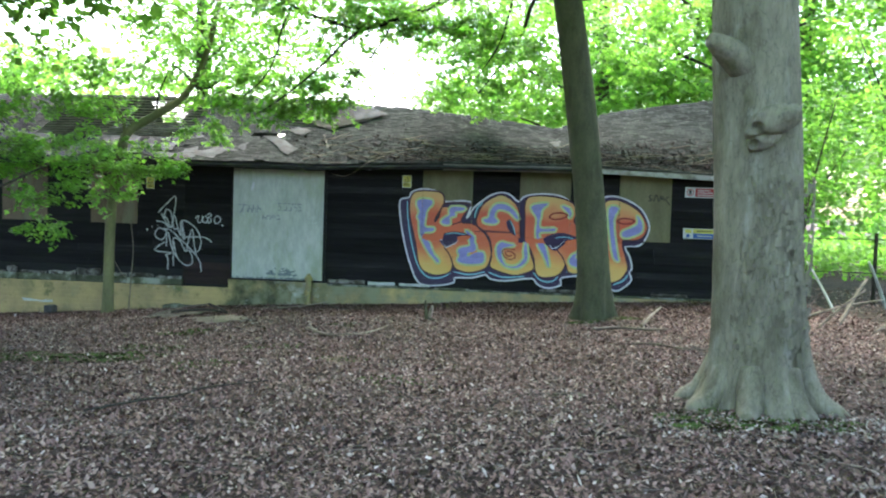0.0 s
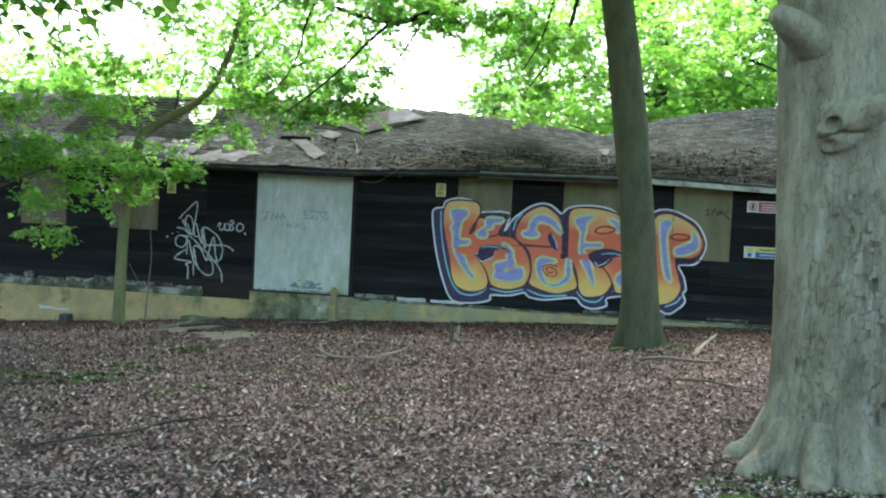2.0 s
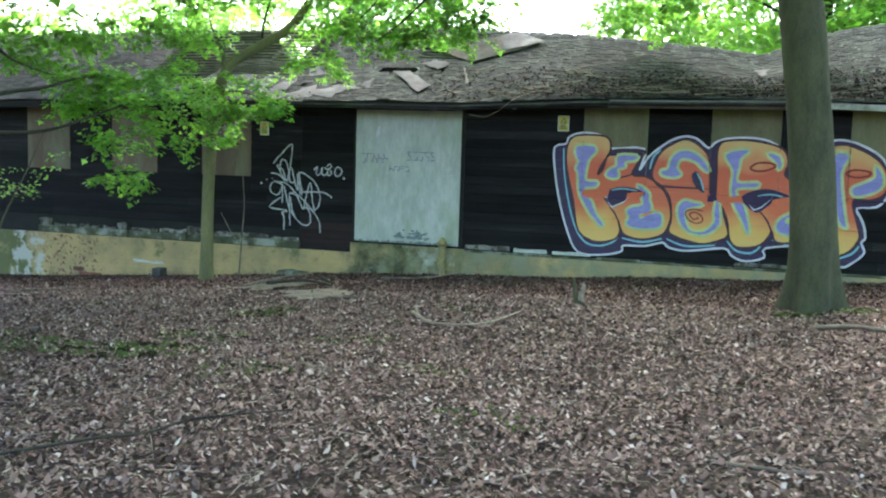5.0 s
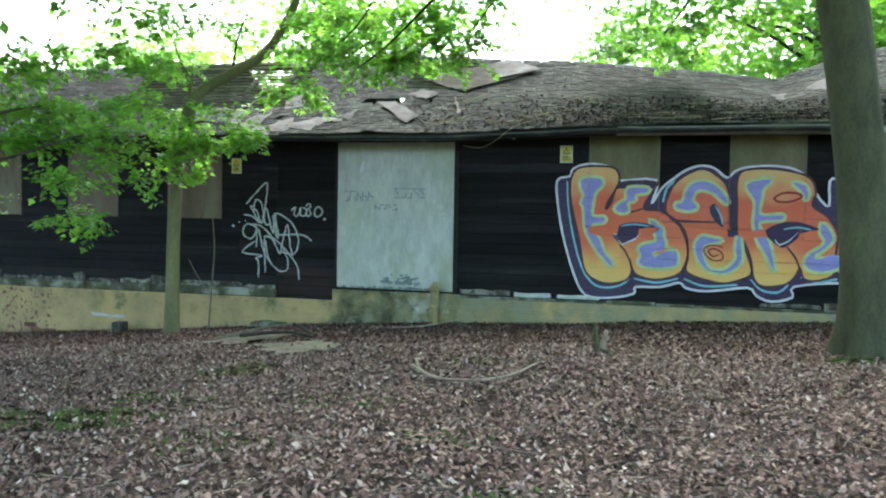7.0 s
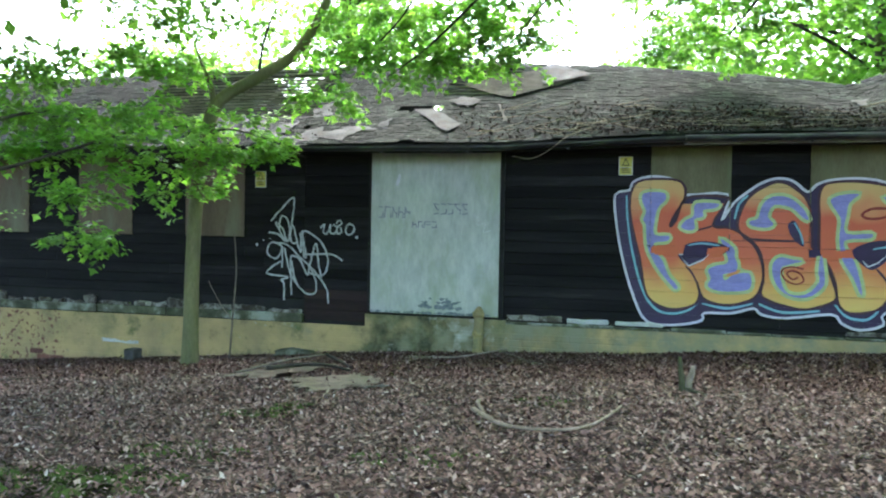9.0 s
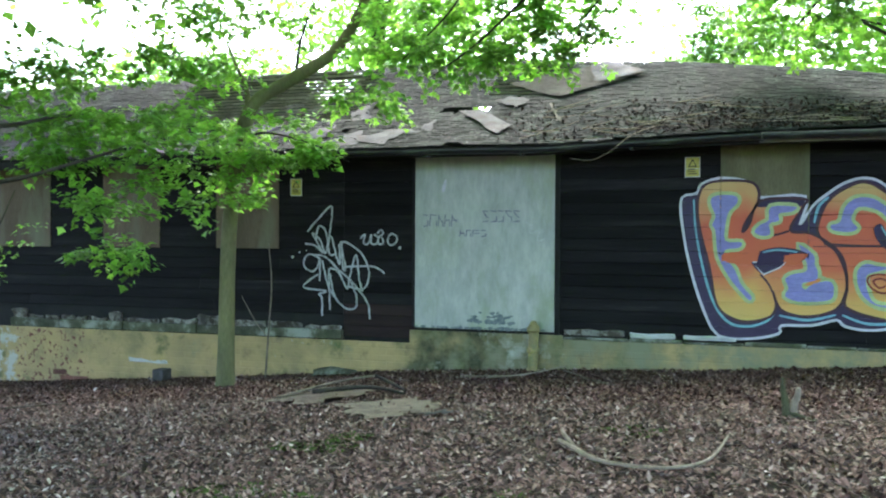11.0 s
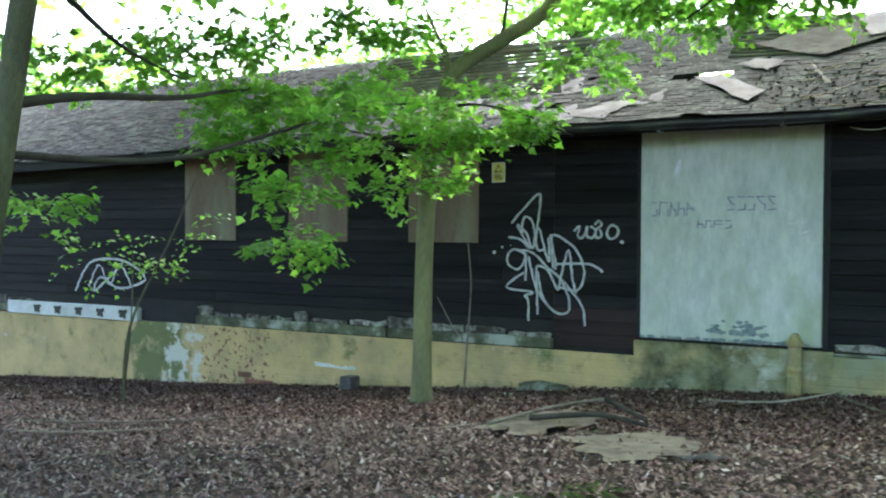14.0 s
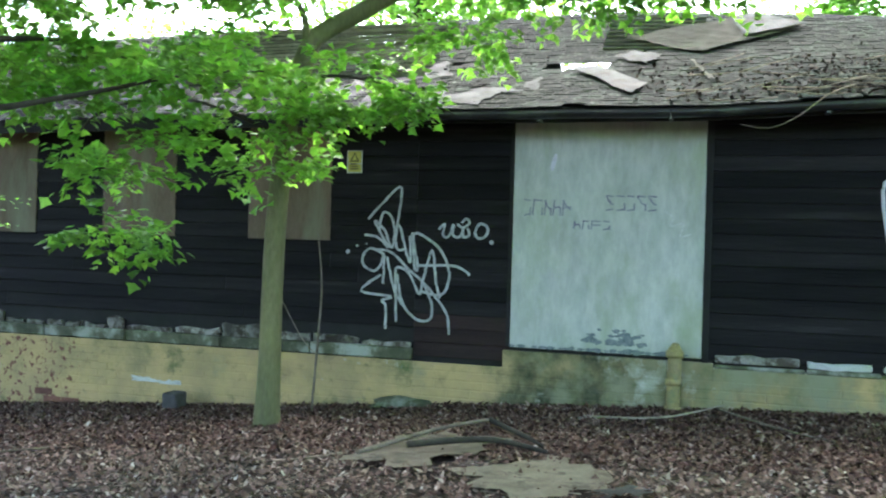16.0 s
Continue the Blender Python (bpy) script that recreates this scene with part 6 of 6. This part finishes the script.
stx, sty = 3.7, -2.95
zs = gz(stx, sty)
stump = thing("stump", (stx, sty, zs), "split weathered sapling stump with two prongs", "stump")
limb(stump, ((stx - 0.01, sty, zs - 0.06), (stx - 0.02, sty, zs + 0.1), (stx - 0.035, sty + 0.01, zs + 0.19), (stx - 0.04, sty + 0.01, zs + 0.28)), 0.032, 0.012, BARK_DARK, 9, name="prong")
limb(stump, ((stx + 0.015, sty, zs - 0.06), (stx + 0.03, sty, zs + 0.09), (stx + 0.05, sty - 0.01, zs + 0.15), (stx + 0.06, sty - 0.01, zs + 0.22)), 0.032, 0.016, TWIG, 9, name="prong")
limb(stump, ((stx, sty, zs + 0.05), (stx + 0.12, sty - 0.06, zs + 0.02), (stx + 0.3, sty - 0.05, gz(stx + 0.3, sty) + 0.005)), 0.018, 0.008, BARK_DARK, 7, name="root")


def mossy_mound(x, y, rx, ry, rz, seed):
    bm = bmesh.new()
    bmesh.ops.create_icosphere(bm, subdivisions=3, radius=1.0)
    for v in bm.verts:
        k = 1 + 0.25 * noise.noise(v.co * 2.5 + Vector((seed, 0, 0)))
        v.co = Vector((x + rx * v.co.x * k, y + ry * v.co.y * k, gz(x, y) + rz * v.co.z * k))
    return tagged(mesh_object("mossy_mound", bm, LEDGE, True), "dark heap of rotted debris against the plinth", "debris")


mossy_mound(-0.85, -0.24, 0.3, 0.13, 0.1, 3)

# poles, posts and brushwood beyond the hut's end
for a, b, r, m, lab in (((9.45, -1.5, 0.0), (9.2, -0.9, 0.75), 0.022, PALE_POLE, "pale pole leaning in the brushwood"), ((10.5, -0.6, 0.0), (10.1, -0.9, 0.75), 0.028, PALE_POLE, "pale green-white pole leaning in the brushwood"),
                        ((9.0, -3.0, 0.0), (9.6, -2.2, 0.55), 0.025, TWIG, "dead branch propped in the brushwood"), ((8.7, -2.4, 0.02), (9.9, -2.0, 0.25), 0.02, TWIG, "dead branch propped in the brushwood"),
                        ((9.2, -3.6, 0.02), (10.4, -2.8, 0.4), 0.02, TWIG, "dead branch propped in the brushwood"), ((8.6, -3.4, 0.02), (9.3, -3.0, 0.45), 0.018, TWIG, "dead branch propped in the brushwood")):
    p, q = (Vector((v[0], v[1], gz(v[0], v[1]) + v[2])) for v in (a, b))
    tagged(mesh_object("leaning_pole", tube([p, 0.5 * (p + q) + Vector((0, 0, 0.03)), q], r, r * 0.7, 8, 4, 0.1, a[0]), m, True), lab, "pole", "brushwood")
fence = thing("fence", (10.5, 0.0, gz(10.5, 0)), "thin wire fence on dark posts beyond the hut", "fence")
for x, y in ((9.2, 0.9), (10.6, 0.2), (12.0, -0.5), (13.4, -1.2)):
    part("post", tube([Vector((x, y, gz(x, y) - 0.1)), Vector((x, y, gz(x, y) + 1.15))], 0.035, 0.03, 8, 2), BARK_LIMB, fence)
for h in (0.5, 1.05):
    part("wire", tube([Vector((9.2, 0.9, gz(9.2, 0.9) + h)), Vector((13.4, -1.2, gz(13.4, -1.2) + h))], 0.008, 0.008, 5, 2), GUTTER, fence)

# ---- moss, litter and twigs ----
def moss_patch(x, y, r, n, seed):
    rng = np.random.default_rng(seed)
    a, d = rng.uniform(0, 6.28, n), r * np.sqrt(rng.uniform(0, 1, n))
    px, py = x + d * np.cos(a), y + 0.7 * d * np.sin(a)
    pz = ground_z(px, py)
    k = rng.uniform(0.006, 0.014, n)[:, None]
    d1 = np.stack([np.cos(5 * a), np.sin(5 * a), np.full(n, 0.2)], -1)
    d2 = np.stack([-np.sin(5 * a), np.cos(5 * a), np.full(n, 0.2)], -1)
    p = np.stack([px, py, pz + 0.022], -1)
    v = np.stack([p - k * d1, p + k * d2, p + k * d1 + (0, 0, 0.012), p - k * d2 + (0, 0, 0.006)], 1).reshape(-1, 3)
    ob = arrays_object("moss", v, (np.arange(n) * 4)[:, None] + np.arange(4)[None], MOSS)
    return tagged(ob, "low green moss and seedlings among dead leaves", "moss", kind="stuff")


for k, (x, y, r, n) in enumerate(((0.93, -3.95, 0.16, 160), (0.86, -4.2, 0.22, 220), (0.62, -4.24, 0.14, 100), (2.72, -3.7, 0.25, 90), (2.0, -6.6, 0.4, 250), (6.3, -8.55, 0.4, 700), (6.9, -8.6, 0.4, 700), (6.25, -2.8, 0.3, 700), (5.75, -3.0, 0.22, 500), (2.3, -5.3, 0.4, 150), (-0.05, -6.18, 0.45, 600), (0.62, -6.15, 0.42, 650), (0.95, -6.05, 0.4, 500), (0.94, -5.4, 0.4, 300), (-0.6, -6.1, 0.5, 450), (3.2, -6.2, 0.3, 120), (3.9, -7.2, 0.35, 120))):
    moss_patch(x, y, r, n, 300 + k)


def scatter(name, n, seed, region, size, mat, label, tilt=0.45, lift=0.012, on=None):
    """Curled dead leaves strewn at random."""
    rng = np.random.default_rng(seed)
    x0, x1, y0, y1 = region
    x, y = rng.uniform(x0, x1, n), rng.uniform(y0, y1, n)
    if on is None:
        bare = ((x - 0.84) / 0.38) ** 2 + ((y + 2.96) / 0.36) ** 2 < 1
        bare |= ((x - 0.08) / 0.33) ** 2 + ((y + 2.5) / 0.4) ** 2 < 1
        keep = ~bare | (rng.uniform(0, 1, n) < 0.12)
        x, y = x[keep], y[keep]
        n = len(x)
        z = ground_z(x, y)
    else:
        keep = rng.uniform(0, 1, n) < np.clip((x - x0) / 2.5, 0, 1) * np.clip(1.15 - (y - y0) / (y1 - y0), 0, 1)
        x, y = x[keep], y[keep]
        n = len(x)
        z = on(x, y)
    a = rng.uniform(0, 6.28, n)
    t1 = rng.normal(0, tilt, n)
    d = np.stack([np.cos(a), np.sin(a), t1], -1)
    e = np.stack([-np.sin(a), np.cos(a), rng.normal(0, tilt, n)], -1)
    k = (size * rng.uniform(0.5, 1.3, n))[:, None]
    p = np.stack([x, y, z + lift + rng.uniform(0, 0.02, n)], -1)
    curl = np.array([0, 0, 1.0]) * k * rng.uniform(-0.2, 0.45, (n, 1))
    v = np.stack([p - 0.55 * k * d, p + 0.32 * k * e + 0.3 * curl, p + 0.55 * k * d + curl, p - 0.32 * k * e + 0.3 * curl], 1).reshape(-1, 3)
    ob = arrays_object(name, v, (np.arange(n) * 4)[:, None] + np.arange(4)[None], mat)
    return tagged(ob, label, "leaf litter", kind="stuff")


scatter("leaf_litter", 230000, 71, (-6.5, 9.5, -10.5, -0.1), 0.033, LITTER, "thick brown litter of dead beech leaves")
scatter("leaf_litter", 40000, 72, (-9.5, 14, -17, 3.0), 0.045, LITTER, "thin brown litter of dead beech leaves")
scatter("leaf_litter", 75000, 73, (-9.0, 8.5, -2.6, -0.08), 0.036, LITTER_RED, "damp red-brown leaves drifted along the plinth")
scatter("leaf_litter", 14000, 74, (-4, 9.5, -12, -1.5), 0.018, LITTER_PALE, "pale bleached leaf scraps")
scatter("leaf_litter", 900, 75, (5.9, 7.7, -9.0, -8.35), 0.03, LITTER_PALE, "pale bleached leaf scraps round the beech")


def strew_twigs(n, seed, region, length, thick):
    rng = np.random.default_rng(seed)
    x0, x1, y0, y1 = region
    x, y, a = rng.uniform(x0, x1, n), rng.uniform(y0, y1, n), rng.uniform(0, 6.28, n)
    l, r = length * rng.uniform(0.3, 1.3, n), thick * rng.uniform(0.5, 1.4, n)
    b = a + rng.normal(0, 0.35, n)
    pts = []
    for s in (0, 1, 2):
        aa = np.where(s == 2, b, a)
        pts.append((x + np.cos(a) * l * 0.5 * min(s, 1) + np.cos(b) * l * 0.5 * max(s - 1, 0), y + np.sin(a) * l * 0.5 * min(s, 1) + np.sin(b) * l * 0.5 * max(s - 1, 0)))
    rows = []
    for (qx, qy), rr in zip(pts, (r, r * 0.8, r * 0.4)):
        qz = ground_z(qx, qy) + 0.02
        for off in (0, 2.09, 4.19):
            rows.append(np.stack([qx - np.sin(a) * rr * np.cos(off), qy + np.cos(a) * rr * np.cos(off), qz + rr * np.sin(off)], -1))
    v = np.stack(rows, 1).reshape(-1, 3)
    tri = [(i + 3 * s, (i + 1) % 3 + 3 * s, (i + 1) % 3 + 3 + 3 * s, i + 3 + 3 * s) for s in (0, 1) for i in range(3)]
    f = ((np.arange(n) * 9)[:, None, None] + np.array(tri)[None]).reshape(-1, 4)
    ob = arrays_object("twigs", v, f, TWIGS)
    return tagged(ob, "small dry twigs strewn over the leaf litter", "twigs", kind="stuff")


strew_twigs(7500, 81, (-6, 10, -12, -0.3), 0.2, 0.0042)
strew_twigs(750, 82, (-6, 11, -11.5, -0.3), 0.5, 0.0065)


def on_roof(x, y):
    s = np.clip((y - EAVE_Y) / (RIDGE_Y - EAVE_Y), 0, 1)
    e, r = along(EAVE, x), along(RIDGE, x)
    return e + (r - e) * s - 0.05 * np.sin(np.pi * s) + 0.045


scatter("roof_litter", 16000, 91, (0.8, 8.4, EAVE_Y + 0.02, EAVE_Y + 1.05), 0.034, LITTER_DARK, "dead leaves lying on the shingles", 0.4, 0.0, on_roof)
scatter("roof_litter", 1500, 92, (-8.0, 8.4, EAVE_Y + 0.02, RIDGE_Y - 0.2), 0.026, LITTER_DARK, "dead leaves lying on the shingles", 0.4, 0.0, on_roof)
rnd = random.Random(12)
for k in range(90):
    x, s = rnd.uniform(1.2, 8.0), rnd.uniform(0.03, 0.5) * rnd.uniform(0.5, 1)
    a = rnd.uniform(-0.7, 0.7)
    l = rnd.uniform(0.25, 0.7)
    p = [roof_point(x + l * q * math.cos(a), min(max(s + l * q * math.sin(a) / 2.4, 0), 1), 0.06 + 0.02 * math.sin(9 * q)) for q in (0, 0.35, 0.7, 1.0)]
    tagged(mesh_object("roof_twig", tube(p, 0.0055, 0.0025, 5, 3, 0.2, x), TWIG, True), "dry twig lying on the shingles", "twig", "twigs on the roof")
tagged(mesh_object("hanging_twig", tube([roof_point(2.6, 0.1, 0.06), roof_point(2.4, -0.02, 0.08), Vector((2.2, -0.55, 2.28)), Vector((2.0, -0.5, 2.2)), Vector((1.8, -0.52, 2.23))], 0.005, 0.003, 6, 4, 0.1), TWIG, True), "dry twig hanging over the gutter", "twig")


# ---- added shading canopy and distant woods ----
# Leaf clumps mostly above view, added to cut skylight on ground and roof.
def shade_crown(parent, cx, cy, z0, z1, rx, ry, n, seed, name_seed):
    rng = random.Random(seed)
    cl = []
    for _ in range(n):
        a, d = rng.uniform(0, 6.28), math.sqrt(rng.uniform(0, 1))
        cl.append((cx + rx * d * math.cos(a), cy + ry * d * math.sin(a), rng.uniform(z0, z1), 1.3, 1.3, 0.5))
    crown(parent, cl, 60, 8, 0.2, name_seed, LEAF_FAR, detail=False, flat=0.4)


shade_crown(beech, 5.0, -12.0, 7.0, 10.0, 7.0, 5.5, 20, 5, 401)
shade_crown(beech, 9.5, -6.5, 6.0, 9.0, 3.0, 5.0, 34, 15, 405)
# Added clumps, far wider than the slim tree, that shade the left ground.
shade_crown(slim, -5.5, -5.0, 5.2, 8.0, 6.0, 6.0, 130, 7, 403)
shade_crown(slim, -6.5, -2.5, 5.4, 7.5, 4.5, 4.0, 70, 17, 404)
# Unseen clumps added over the hut to shade its roof, parented to far trees.
shade_crown(woods[2], -3.5, 4.5, 8.0, 10.5, 5.5, 4.0, 11, 18, 406)
shade_crown(woods[3], 4.5, 4.5, 8.0, 10.5, 5.0, 4.0, 11, 19, 407)
shade_crown(beech2, 1.5, -5.0, 6.6, 9.0, 7.0, 4.0, 50, 6, 402)


def far_woods():
    rng = np.random.default_rng(77)
    n = 2600
    a = rng.uniform(0, 2 * np.pi, n)
    d = rng.uniform(26, 48, n)
    keep = ~((np.abs(a - 1.5) < 0.12) & (d < 60))
    z = rng.uniform(0.0, 1.0, n) ** 1.3 * (7 + 2.5 * np.sin(3 * a) + 1.5 * np.sin(7 * a))
    p = np.stack([d * np.cos(a), d * np.sin(a), z], -1)[keep]
    w = np.concatenate([rng.normal(0, 1, (len(p), 2)), rng.normal(0, 0.4, (len(p), 1))], 1)
    v, f = leaf_sprays(p, w, np.full(len(p), 2.6), 14, 0.6, rng, flat=0.8, detail=False)
    return tagged(arrays_object("far_woods", v, f, LEAF_FAR), "distant bright green woodland all round", "woods", kind="stuff")


far_woods()


def undergrowth(n, seed, region, size, h):
    rng = np.random.default_rng(seed)
    x0, x1, y0, y1 = region
    x, y = rng.uniform(x0, x1, n), rng.uniform(y0, y1, n)
    p = np.stack([x, y, ground_z(np.clip(x, -40, 40), y)], -1)
    w = np.concatenate([rng.normal(0, 0.5, (n, 2)), np.ones((n, 1))], 1)
    v, f = leaf_sprays(p, w, h * rng.uniform(0.4, 1.2, n), 6, size, rng, flat=0.6, detail=False)
    return tagged(arrays_object("undergrowth", v, f, LEAF_FAR), "low bright green undergrowth in a clearing", "undergrowth", kind="stuff")


undergrowth(3500, 78, (9.5, 32, 4.5, 26), 0.16, 0.5)
undergrowth(2500, 79, (13, 32, -6, 5), 0.16, 0.4)
